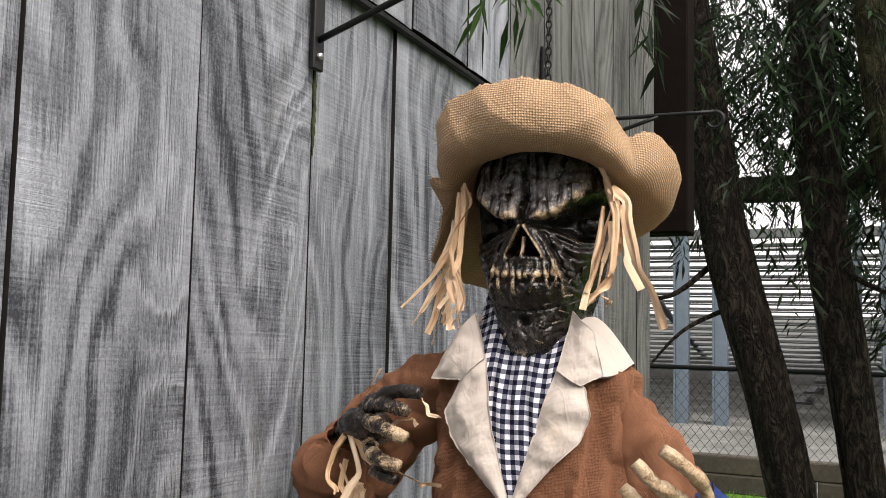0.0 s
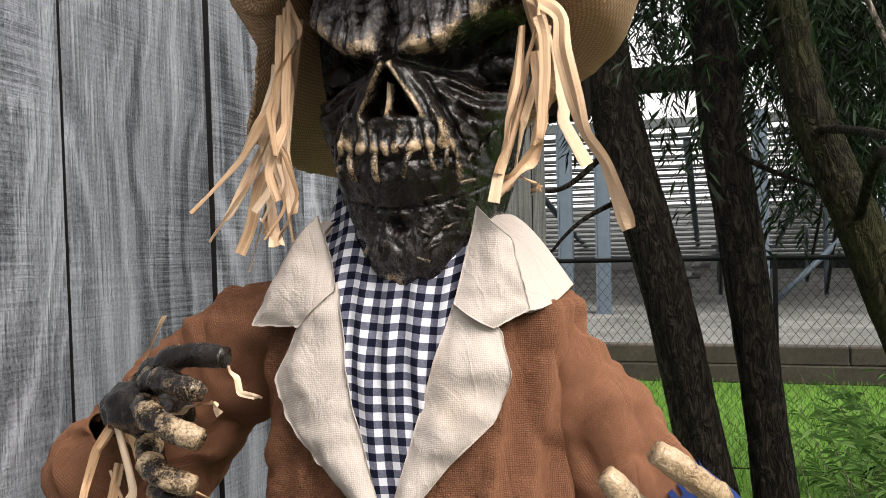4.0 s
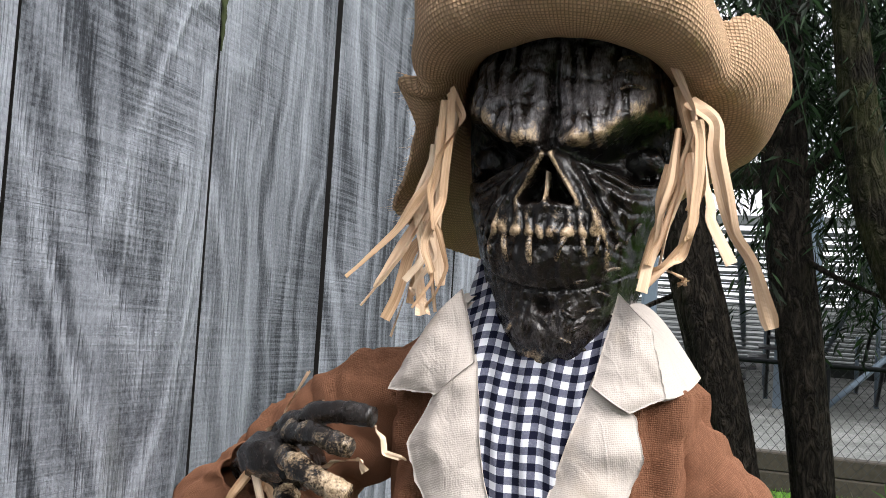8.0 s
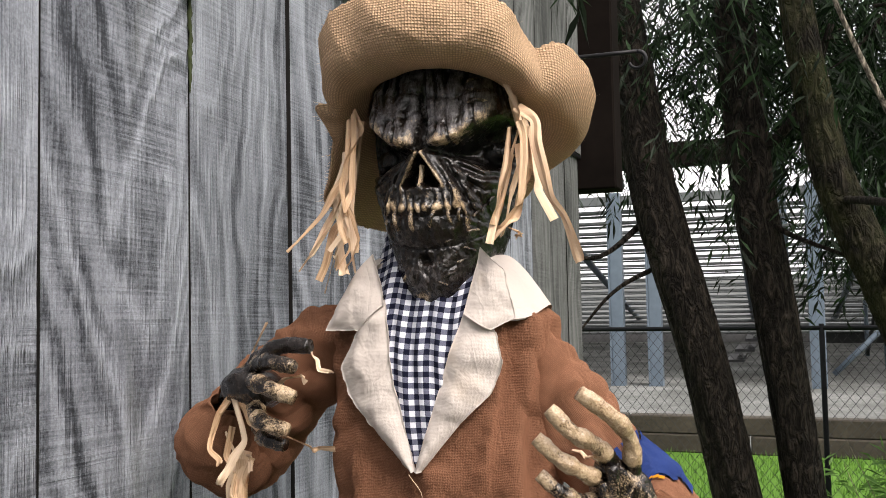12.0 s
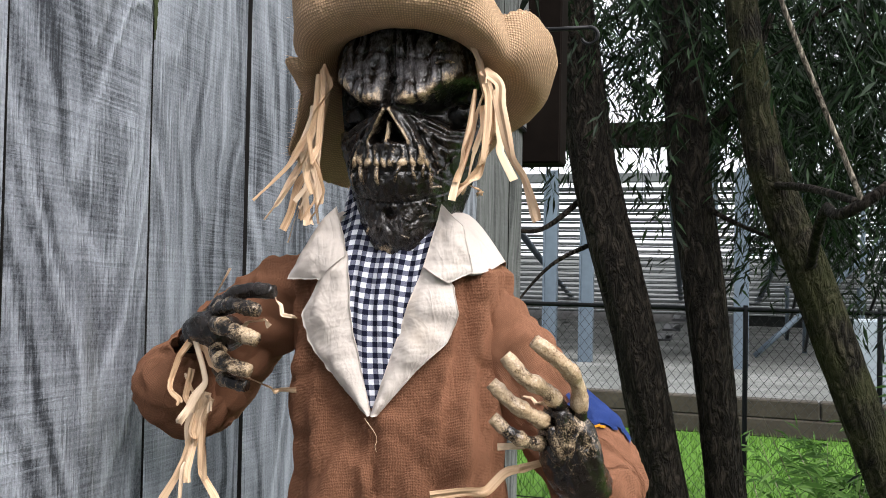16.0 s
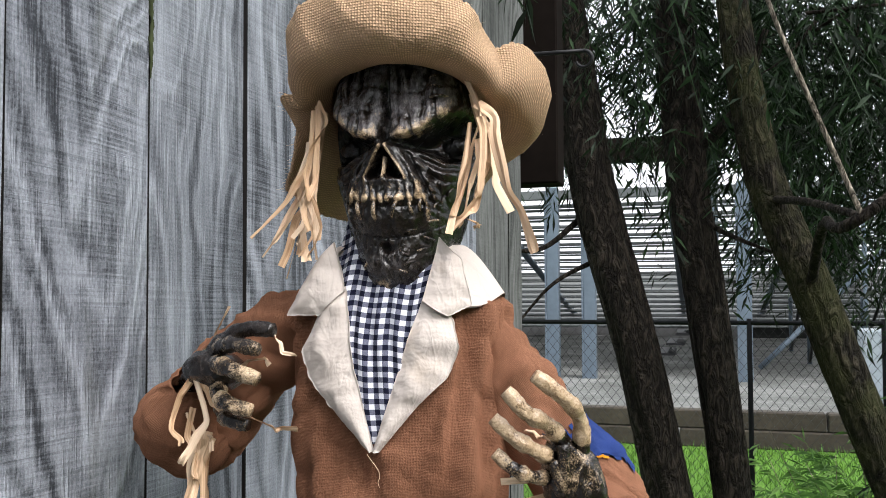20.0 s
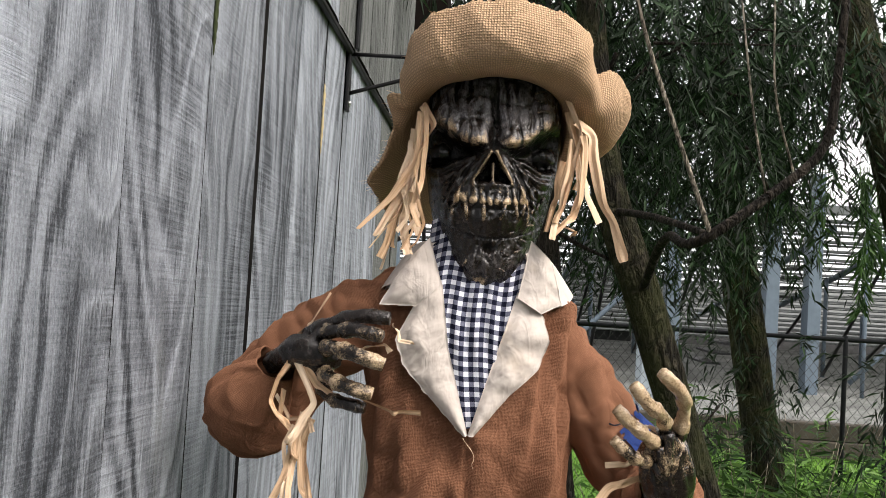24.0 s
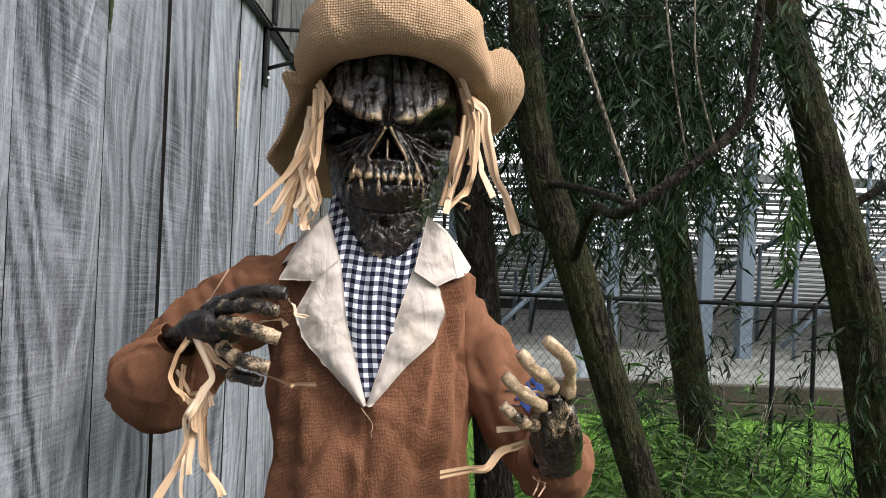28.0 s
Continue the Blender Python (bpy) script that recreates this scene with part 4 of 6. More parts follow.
def head_mesh():
    """The mask; its second-layer coordinates carry brushed bone paint (u) and grey paint with sky sheen painted in (v).
    """
    rows, cols = 330, 360
    ph = np.linspace(0.02, np.pi - 0.02, rows)[:, None]
    az = np.linspace(-np.pi, np.pi, cols, endpoint=False)[None, :]
    z = 0.010 + np.where(np.cos(ph) > 0, 0.085, 0.0820) * np.cos(ph) + 0 * az
    ring = np.sin(ph) ** 0.55 + 0 * az
    zk = [-0.076, -0.062, -0.045, -0.028, -0.008, 0.012, 0.035, 0.055, 0.075, 0.095]
    half = np.interp(z, zk, [0.029, 0.0310, 0.0355, 0.0395, 0.0430, 0.0465, 0.0490, 0.0500, 0.0530, 0.0550])
    front = np.interp(z, zk, [0.042, 0.047, 0.048, 0.048, 0.047, 0.047, 0.050, 0.054, 0.054, 0.052])
    back = np.interp(z, zk, [0.010, 0.018, 0.028, 0.036, 0.044, 0.050, 0.054, 0.056, 0.058, 0.058])
    ca, sa = np.cos(az), np.sin(az)
    x = half * ring * np.sign(sa) * np.abs(sa) ** 0.9
    fwd = np.where(ca > 0, front, back) * ring * np.sign(ca) * np.abs(ca) ** 0.85
    face = np.clip(ca * 1.6, 0, 1)
    x, d = x * 1.04, np.zeros_like(x)
    ax = np.abs(x)
    # brow: two heavy lobes that meet low over the nose and sweep up and out
    zb = 0.0172 + np.interp(ax, [0, 0.006, 0.014, 0.022, 0.032, 0.044, 0.055], [0.0045, 0.0004, 0, 0.0032, 0.0115, 0.0195, 0.024])
    up = z - zb
    lobe = np.clip(bump(ax, 0.0135, 0.0115) + 0.80 * bump(ax, 0.033, 0.0115), 0, 1)
    brow = lobe * sig(up / 0.0009) * np.exp(-((np.clip(up, 0, 1) / 0.023) ** 2))
    d += 0.0160 * brow
    d -= 0.0075 * bump(x + 0.0012 * np.sin(150 * z), 0, 0.0021) * bump(z, 0.034, 0.020)
    # deep slanted eye pits with folded lids under them
    zl = 0.0090 + np.interp(ax, [0.006, 0.012, 0.022, 0.034, 0.046], [0.0070, 0.0060, 0.0030, -0.0020, -0.0005])
    pit = sig(-up / 0.0008) * sig((z - zl) / 0.0011) * sig((ax - 0.009) / 0.0018) * sig((0.050 - ax) / 0.0018)
    d -= 0.0240 * pit
    lid = bump(z, zl - 0.0014, 0.0018) * bump(ax, 0.030, 0.018)
    d += 0.0036 * lid
    d -= 0.0026 * bump(z, zl - 0.0050, 0.0014) * bump(ax, 0.030, 0.017)
    lid2 = bump(z, zl - 0.0082, 0.0022) * bump(ax, 0.032, 0.015)
    d += 0.0026 * lid2
    d -= 0.0020 * bump(z, zl - 0.0118, 0.0014) * bump(ax, 0.034, 0.013)
    # nose: bony bridge, open three-cornered cavity with a rim and a stick of septum
    tri = 0.0105 * np.clip((0.0130 - z) / 0.0150, 0, 1.05)
    hole = sig((tri - ax) / 0.0006) * sig((z + 0.0025) / 0.0008) * (z < 0.0132)
    d += 0.0150 * bump(ax, 0, 0.0095 + 0.28 * np.clip(0.015 - z, 0, 0.02)) * sig((0.0185 - z) / 0.0018) * sig((z + 0.005) / 0.002)
    rim = bump(ax, tri + 0.0020, 0.0015) * sig((z + 0.004) / 0.001) * sig((0.0160 - z) / 0.001)
    d += 0.0030 * rim
    d -= 0.0190 * hole
    septum = bump(ax, 0, 0.0013) * hole * (z < 0.0085)
    d += 0.0150 * septum
    # folds that run from the nose down beside the mouth
    arch = np.zeros_like(x)
    for k, (off, amp) in enumerate(((0.0, 1.0), (0.0062, 0.45))):
        line = off + np.interp(z, [-0.030, -0.019, -0.008, 0.003, 0.012], [0.0255, 0.0262, 0.0215, 0.0150, 0.0085])
        on = sig((z + 0.028) / 0.003) * sig((0.011 - 0.2 * off - z) / 0.002)
        arch = np.maximum(arch, amp * bump(ax, line, 0.0021) * on)
        d -= 0.0030 * amp * bump(ax, line + 0.0031, 0.0012) * on
    d += 0.0032 * arch
    d += 0.0050 * bump(ax, 0.040, 0.009) * bump(z, -0.003, 0.007)
    d -= 0.0040 * bump(ax, 0.041, 0.010) * bump(z, -0.022, 0.013)
    # muzzle: ridged gum with bared teeth, a dark slit, a ribbed lower lip
    mz = -0.0165 + 3.2 * ax**2
    wide = sig((0.0255 - ax) / 0.0014)
    d += 0.0105 * bump(z, mz - 0.001, 0.017) * bump(ax, 0, 0.030)
    root = np.abs(np.cos(np.pi * (x + 0.0009 * np.sin(400 * z + 300 * x)) / 0.0056 + 0.6)) ** 0.6
    gum = bump(z, mz + 0.0060, 0.0062) * wide
    d += 0.0028 * root * gum + 0.0020 * gum
    teeth = bump(z, mz + 0.0014, 0.0026) * wide
    d += 0.0030 * teeth * (0.35 + 0.65 * root)
    d -= 0.0012 * bump(z, mz - 0.0026, 0.0010) * wide
    broken_lip = np.clip(0.5 + 1.3 * fuzz(np.stack([x, 0 * x, z], -1).reshape(-1, 3), 120, 6.0).reshape(x.shape), 0, 1)
    rib = np.abs(np.sin(np.pi * (x + 0.0008 * np.sin(500 * z)) / 0.0047)) ** 0.5
    lip = bump(z, mz - 0.0085, 0.0075) * sig((0.0290 - ax) / 0.0016)
    d += (0.0015 * rib * broken_lip + 0.0030) * lip
    pucker = np.abs(np.sin(np.pi * (z + 0.4 * ax) / 0.0042)) ** 0.6 * bump(ax, 0.0285, 0.0045) * bump(z, mz - 0.003, 0.010)
    d += 0.0022 * pucker
    # lip seam, chin
    seam = bump(z, -0.0355 + 7.5 * ax**2, 0.0008) * (ax < 0.040)
    d -= 0.0018 * seam
    d -= 0.0050 * np.exp(-((x / 0.0034) ** 2 + ((z + 0.041) / 0.0024) ** 2))
    d += 0.0110 * bump(z, -0.056, 0.022) * bump(ax, 0, 0.028)
    d += 0.0030 * bump(ax, 0.013, 0.006) * bump(z, -0.050, 0.008)
    # wrinkles that fall down the forehead and over the brow
    sway = 0.0013 * np.sin(95 * z + 160 * x) + 0.0006 * np.sin(260 * z + 250 * x + 1)
    high = sig((z - zb - 0.001) / 0.002) * sig((0.085 - z) / 0.004)
    lines = np.zeros_like(x)
    for pitch, dep, ph0 in ((0.0083, 1.0, 0.3), (0.0041, 0.45, 1.1)):
        lines = lines + dep * np.abs(np.cos(np.pi * (x + sway * (1 + ph0)) / pitch + ph0)) ** 9
    cross = np.abs(np.cos(np.pi * (z + 0.003 * np.sin(110 * x)) / 0.017)) ** 24
    broken = np.clip(0.55 + 1.1 * fuzz(np.stack([x, -fwd, z], -1).reshape(-1, 3) * np.array([1, 1, 0.5]), 95, 2.0).reshape(x.shape), 0, 1)
    lines = lines * broken
    d -= (0.0024 * lines + 0.0005 * cross) * high
    pts = np.stack([x, -fwd, z], -1).reshape(-1, 3)
    lump = fuzz(pts, 70, 1.0).reshape(x.shape)
    fine = fuzz(pts, 190, 5.0).reshape(x.shape)
    tiny = fuzz(pts * np.array([1, 1, 0.7]), 480, 3.0).reshape(x.shape)
    crag = np.abs(fuzz(pts * np.array([1, 1, 0.6]), 260, 9.0)).reshape(x.shape)
    low = sig(-(z + 0.022) / 0.006)
    d = d * face + 0.0010 * lump + 0.0008 * fine + 0.0005 * tiny + 0.0016 * crag * (0.5 + low)
    x = x + x / (np.abs(x) + 0.02) * (0.0008 * lump + 0.0006 * fine) * (1 - face)
    # brushed paint: bone on rims and teeth, grey with painted sky sheen on the broad raised parts
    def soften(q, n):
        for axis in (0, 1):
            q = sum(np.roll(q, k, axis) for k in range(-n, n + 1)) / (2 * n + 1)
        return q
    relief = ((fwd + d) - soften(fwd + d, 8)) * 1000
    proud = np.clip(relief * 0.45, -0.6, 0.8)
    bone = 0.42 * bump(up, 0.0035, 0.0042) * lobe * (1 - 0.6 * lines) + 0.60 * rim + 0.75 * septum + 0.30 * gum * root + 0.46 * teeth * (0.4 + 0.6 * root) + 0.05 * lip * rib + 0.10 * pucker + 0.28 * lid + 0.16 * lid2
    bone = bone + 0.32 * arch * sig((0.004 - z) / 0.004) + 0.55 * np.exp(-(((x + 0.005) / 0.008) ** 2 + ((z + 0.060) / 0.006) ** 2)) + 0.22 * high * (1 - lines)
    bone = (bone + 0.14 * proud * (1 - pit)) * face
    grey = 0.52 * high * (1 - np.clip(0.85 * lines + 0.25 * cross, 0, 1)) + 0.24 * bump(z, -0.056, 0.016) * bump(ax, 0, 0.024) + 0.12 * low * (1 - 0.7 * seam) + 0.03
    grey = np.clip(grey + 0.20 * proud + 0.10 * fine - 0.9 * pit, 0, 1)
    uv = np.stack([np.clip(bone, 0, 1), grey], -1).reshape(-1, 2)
    z = np.where(z < 0.012, 0.012 + (z - 0.012) * 1.17, z)
    v = np.stack([x, -(fwd + d), z], -1).reshape(-1, 3)
    f = grid_faces(rows, cols, True).tolist()
    f += [list(range(cols))[::-1], [(rows - 1) * cols + i for i in range(cols)]]
    return v, f, uv


def finger(points, r, bone=0.8, grey=0.4):
    """A bony finger with swollen knuckles, a blunt tip and worn paint towards its end."""
    n, rings = 20, 46
    v, f, u = tube(points, [r * 0.88, r * 0.92, r * 1.14, r * 0.88, r * 0.82, r * 1.10, r * 0.88, r * 0.90, r * 0.95, r * 0.80], n, rings,
                   lambda a, l: 1 + 0.05 * np.sin(5 * a + 300 * l) + 0.04 * np.sin(1100 * l) + 0.03 * np.sin(9 * a))
    t = np.repeat(np.linspace(0, 1, rings), n)
    knuckle = bump(t, 0.24, 0.08) + bump(t, 0.56, 0.09) + sig((t - 0.80) / 0.04)
    paint = bone * np.clip((0.45 + 0.4 * bone) * sig((t - 0.17) / 0.04) + 0.40 * knuckle, 0, 1.1)
    return v, f, np.stack([paint, grey + 0 * paint], -1)


def palm(points, radii, flat, turn, seed, bone):
    """The back of a paw: a flattened tube with tendons under the skin."""
    n, rings = 40, 40
    def shape(a, l):
        return (1 - flat * np.cos(a + turn) ** 2) * (1 + 0.13 * np.abs(np.sin(5 * a + seed)) ** 0.6 * sig((l - 0.012) / 0.004) + 0.03 * np.sin(9 * a + 160 * l))
    v, f, u = tube(points, radii, n, rings, shape)
    t = np.repeat(np.linspace(0, 1, rings), n)
    v = v + (fuzz(v, 160, seed) * 0.0012)[:, None] * np.array([0.5, 1, 0.5])
    return v, f, np.stack([bone * sig((t - 0.35) / 0.12) + 0.10 * fuzz(v, 140, seed + 2), 0.25 + 0 * t], -1)


def ball(c, s, n=20):
    th = np.linspace(0.05, np.pi - 0.05, n)[:, None]
    az = np.linspace(0, 2 * np.pi, 2 * n, endpoint=False)[None, :]
    v = np.stack([c[0] + s[0] * np.sin(th) * np.cos(az), c[1] + s[1] * np.sin(th) * np.sin(az), c[2] + s[2] * np.cos(th) + 0 * az], -1).reshape(-1, 3)
    f = grid_faces(n, 2 * n, True).tolist() + [list(range(2 * n))[::-1], [(n - 1) * 2 * n + i for i in range(2 * n)]]
    return v, f, None


def lumpy(p, amp, scale, seed):
    v, f, u = p
    c = v.mean(0)
    w = v - c
    w = w / (np.linalg.norm(w, axis=1)[:, None] + 1e-9)
    return v + w * (fuzz(v, scale, seed) * amp)[:, None], f, u


HEAD_DROP = -0.0355


def figure_mesh():
    pieces = []

    def put(p, bone=None, grey=0.3):
        v, f, u = p
        pieces.append((v, f, u if bone is None else np.tile([bone, grey], (len(v), 1))))

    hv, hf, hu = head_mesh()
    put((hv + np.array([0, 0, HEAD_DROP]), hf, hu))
    for sx in (-1, 1):
        put(lumpy(ball((0.0345 * sx, -0.0120, 0.0185 + HEAD_DROP), (0.0105, 0.0065, 0.0070), 14), 0.002, 200, 4.0), 0.0, 0.0)
    # fangs, thread stitches over the cheeks, chin and temple
    spots = [(-0.0165, -0.0255, 98, 0.0062, 0.0014), (-0.0050, -0.0265, 92, 0.0064, 0.0015), (0.0080, -0.0260, 72, 0.0054, 0.0013), (0.0172, -0.0245, 100, 0.0050, 0.0012), (0.0222, -0.0225, 84, 0.0046, 0.0011),
             (0.0300, 0.0590, 20, 0.0042, 0.0009), (0.0315, 0.0520, -8, 0.0042, 0.0009), (0.0330, 0.0450, 12, 0.0048, 0.0010), (0.0270, 0.0650, -15, 0.0036, 0.0009),
             (0.0110, -0.0530, 150, 0.0036, 0.0008), (0.0135, -0.0590, 25, 0.0036, 0.0008), (0.0090, -0.0640, 160, 0.0036, 0.0008), (0.0150, -0.0390, 20, 0.0034, 0.0007), (-0.0150, -0.0600, 60, 0.0034, 0.0008),
             (0.0290, -0.0230, 60, 0.0036, 0.0008), (0.0330, -0.0190, 70, 0.0036, 0.0008), (0.0365, -0.0140, 65, 0.0034, 0.0008), (0.0270, -0.0330, 20, 0.0034, 0.0008), (0.0235, -0.0430, 160, 0.0034, 0.0008),
             (0.0195, -0.0510, 30, 0.0036, 0.0008), (0.0170, -0.0680, 170, 0.0034, 0.0008), (-0.0290, -0.0220, 110, 0.0034, 0.0008), (-0.0330, -0.0170, 105, 0.0034, 0.0008), (-0.0200, -0.0660, 140, 0.0032, 0.0008)]
    for px, pz, ang, ln, rad in spots:
        a = radians(ang)
        dx, dz = ln * math.cos(a), ln * math.sin(a)
        near = np.argmin((hv[:, 0] - px) ** 2 + (hv[:, 2] - pz) ** 2 + np.where(hv[:, 1] > 0.0, 1.0, 0.0))
        base = -hv[near, 1] + (0.0030 if ln > 0.0043 and pz < 0 else 0.0006)
        pz += HEAD_DROP
        side = max(-1.2, min(1.2, 0.9 * px / 0.03))
        put(tube([(px - dx, -base + 0.0030 - side * dx, pz - dz), (px - 0.4 * dx, -base - 0.0010 - 0.4 * side * dx, pz - 0.4 * dz), (px + 0.4 * dx, -base - 0.0010 + 0.4 * side * dx, pz + 0.4 * dz), (px + dx, -base + 0.0030 + side * dx, pz + dz)],
                 [rad * 0.6, rad, rad, rad * 0.8], 8, 12), 0.50 if ln > 0.004 else 0.40)
    # the paw by the wall: fingers reach forward and across
    put(palm([(-0.140, -0.034, -0.172), (-0.124, -0.048, -0.164), (-0.110, -0.062, -0.162), (-0.097, -0.077, -0.164)], [0.0130, 0.0140, 0.0178, 0.0165, 0.0070], 0.42, 0.2, 2.0, 0.12))
    for p, r, w in (([(-0.110, -0.064, -0.149), (-0.0912, -0.085, -0.1445), (-0.078, -0.096, -0.1435), (-0.0639, -0.100, -0.1461)], 0.0050, 0.42),
                    ([(-0.106, -0.068, -0.159), (-0.0947, -0.090, -0.1555), (-0.078, -0.103, -0.158), (-0.0617, -0.105, -0.1629)], 0.0052, 0.55),
                    ([(-0.106, -0.067, -0.171), (-0.0938, -0.090, -0.1757), (-0.080, -0.100, -0.179), (-0.0678, -0.100, -0.1816)], 0.0050, 0.60),
                    ([(-0.108, -0.063, -0.179), (-0.0967, -0.080, -0.1881), (-0.085, -0.092, -0.1895), (-0.0726, -0.095, -0.1912)], 0.0044, 0.40),
                    ([(-0.118, -0.054, -0.150), (-0.0960, -0.074, -0.1400), (-0.0800, -0.082, -0.1350), (-0.0610, -0.085, -0.1350)], 0.0052, 0.12)):
        put(finger(p, r, w, 0.30))
        put(tube([(-0.126, -0.052, -0.163), tuple(0.5 * (a + b) + c for a, b, c in zip((-0.126, -0.052, -0.163), p[0], (0.002, -0.010, 0))), (p[0][0] + 0.002, p[0][1] - 0.004, p[0][2])], [0.0022, 0.0034, 0.0042], 10, 16), 0.5 * w, 0.3)
    # the other paw: raised before the chest, fingers up and bent
    put(palm([(0.1255, -0.065, -0.243), (0.1215, -0.080, -0.230), (0.1155, -0.088, -0.208), (0.1110, -0.098, -0.194)], [0.0160, 0.0150, 0.0158, 0.0140, 0.0060], 0.26, 1.7, 4.0, 0.44))
    for p, r, w in (([(0.1235, -0.088, -0.204), (0.1235, -0.101, -0.1800), (0.1162, -0.118, -0.1664), (0.1032, -0.125, -0.1555)], 0.0046, 0.98),
                    ([(0.1145, -0.096, -0.194), (0.1080, -0.110, -0.1827), (0.0971, -0.120, -0.1745), (0.0875, -0.122, -0.1638)], 0.0046, 0.80),
                    ([(0.1095, -0.095, -0.203), (0.1001, -0.110, -0.1959), (0.0880, -0.115, -0.1872), (0.0793, -0.116, -0.1791)], 0.0044, 0.90),
                    ([(0.1085, -0.089, -0.214), (0.0960, -0.105, -0.2108), (0.0875, -0.110, -0.2052), (0.0793, -0.111, -0.1981)], 0.0040, 0.62)):
        put(finger(p, r, w, 0.30))
        put(tube([(0.1205, -0.086, -0.226), tuple(0.5 * (a + b) + c for a, b, c in zip((0.1205, -0.086, -0.226), p[0], (-0.002, -0.009, 0))), (p[0][0], p[0][1] - 0.005, p[0][2])], [0.0020, 0.0032, 0.0040], 10, 16), 0.55 * w, 0.3)
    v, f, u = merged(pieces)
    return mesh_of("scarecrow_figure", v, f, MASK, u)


thing("scarecrow_figure", "dark vinyl scarecrow doll with snarling face hanging by a chain", "scarecrow doll", FIG, me=figure_mesh())

# ---------------------------------------------------------------- burlap hat
# lines round the hat by bearing (0 is the front, 90 the figure's left): the frayed edge, the bend of the brim, the opening
EDGE = [(-180, 0.100, -0.060), (-150, 0.100, -0.060), (-125, 0.094, -0.056), (-100, 0.084, -0.050), (-84, 0.090, -0.040), (-76, 0.084, -0.024), (-66, 0.078, -0.002), (-61, 0.083, 0.010), (-57, 0.088, 0.019), (-54, 0.080, 0.016), (-52, 0.076, 0.020), (-50, 0.085, 0.030), (-46, 0.087, 0.037), (-36, 0.093, 0.051), (-27, 0.093, 0.061), (-13, 0.093, 0.068),
        (5, 0.093, 0.071), (23, 0.093, 0.067), (36, 0.091, 0.058), (44, 0.086, 0.051), (52, 0.082, 0.043), (57, 0.080, 0.038), (63, 0.086, 0.043), (70, 0.090, 0.043), (77, 0.094, 0.033), (84, 0.094, 0.018), (92, 0.089, 0.004), (103, 0.084, -0.006), (125, 0.086, -0.004), (140, 0.090, 0.000), (156, 0.098, -0.016), (170, 0.100, -0.045), (180, 0.100, -0.060)]
BEND = [(-180, 0.075, -0.052), (-100, 0.070, -0.030), (-80, 0.068, -0.010), (-64, 0.070, 0.002), (-48, 0.087, 0.006), (-30, 0.106, 0.017), (0, 0.111, 0.020), (30, 0.108, 0.017), (45, 0.100, 0.008), (58, 0.093, -0.004), (72, 0.089, -0.010), (88, 0.083, -0.013), (110, 0.077, -0.014), (140, 0.076, -0.024), (180, 0.075, -0.052)]
OPENING = [(-180, 0.064, -0.048), (-135, 0.060, -0.030), (-90, 0.057, 0.003), (-70, 0.056, 0.017), (-45, 0.056, 0.029), (0, 0.056, 0.034), (45, 0.056, 0.029), (70, 0.056, 0.017), (90, 0.057, 0.003), (135, 0.060, -0.030), (180, 0.064, -0.048)]


def hat_mesh():
    cols, up_rows, out_rows = 360, 34, 46
    deg = np.linspace(-180, 180, cols, endpoint=False)
    a = np.radians(deg)

    def line(table, w):
        e = np.array(table)
        ker = np.hanning(w)
        ker /= ker.sum()
        h = w // 2
        return [np.convolve(np.r_[q[-h:], q, q[:h]], ker, "valid") for q in (np.interp(deg, e[:, 0], e[:, 1]), np.interp(deg, e[:, 0], e[:, 2]))]

    (er, ez), (br, bz), (hr, hz) = line(EDGE, 5), line(BEND, 31), line(OPENING, 41)
    # the crown from its top down to the opening
    f = np.linspace(np.pi / 2, 0.0, up_rows)[:, None]
    rc = hr[None] * np.cos(f) ** 0.62 * (1 + 0.10 * np.sin(2 * f))
    zc = hz[None] + (0.080 - hz[None]) * np.sin(f) ** 1.1
    # the brim from the opening over its bend to the edge
    t = np.linspace(0, 1, out_rows + 1)[1:, None]
    rb_, zb_ = ((1 - t) ** 2 * p0[None] + 2 * t * (1 - t) * p1[None] + t**2 * p2[None] for p0, p1, p2 in ((hr, br, er), (hz, bz, ez)))
    rr, zz = np.concatenate([rc, rb_]), np.concatenate([zc, zb_])
    rows = len(rr)
    p = np.stack([rr * np.sin(a)[None], -rr * np.cos(a)[None] + 0.004, zz], -1)
    n = np.cross(np.gradient(p, axis=0), np.gradient(p, axis=1))
    n /= np.linalg.norm(n, axis=-1)[..., None] + 1e-9
    n[:2] = (0, 0, 1)
    q = p.reshape(-1, 3)
    out = np.r_[np.zeros(up_rows), t[:, 0]][:, None]
    sway = (fuzz(q, 24, 3.0) * 0.0042 + fuzz(q, 55, 7.0) * 0.0016 - 0.0016 * (1 - np.abs(fuzz(q, 21, 11.0))) ** 6).reshape(rows, cols) * np.clip(0.35 + out, 0, 1)
    p = p + n * sway[..., None]
    fray = np.array([random.Random(i).uniform(-0.0007, 0.0007) for i in range(cols)])
    p[-1] += (p[-1] - p[-3]) * (fray / 0.003)[:, None]
    inner = p - n * 0.0022
    v = np.concatenate([p.reshape(-1, 3), inner[::-1].reshape(-1, 3)])
    run = np.concatenate([np.zeros((1, cols)), np.cumsum(np.linalg.norm(np.diff(p, axis=0), axis=-1), axis=0)])
    soft_w = np.hanning(61) / np.hanning(61).sum()
    run = np.stack([np.convolve(np.r_[q[-30:], q, q[:30]], soft_w, "valid") for q in run])
    uv = np.stack([np.repeat((a * 0.090)[None], rows, 0), run], -1)
    uv = np.concatenate([uv.reshape(-1, 2), uv[::-1].reshape(-1, 2)])
    return mesh_of("brim_and_crown", v, grid_faces(2 * rows, cols, True).tolist(), BURLAP, uv), p[-1]


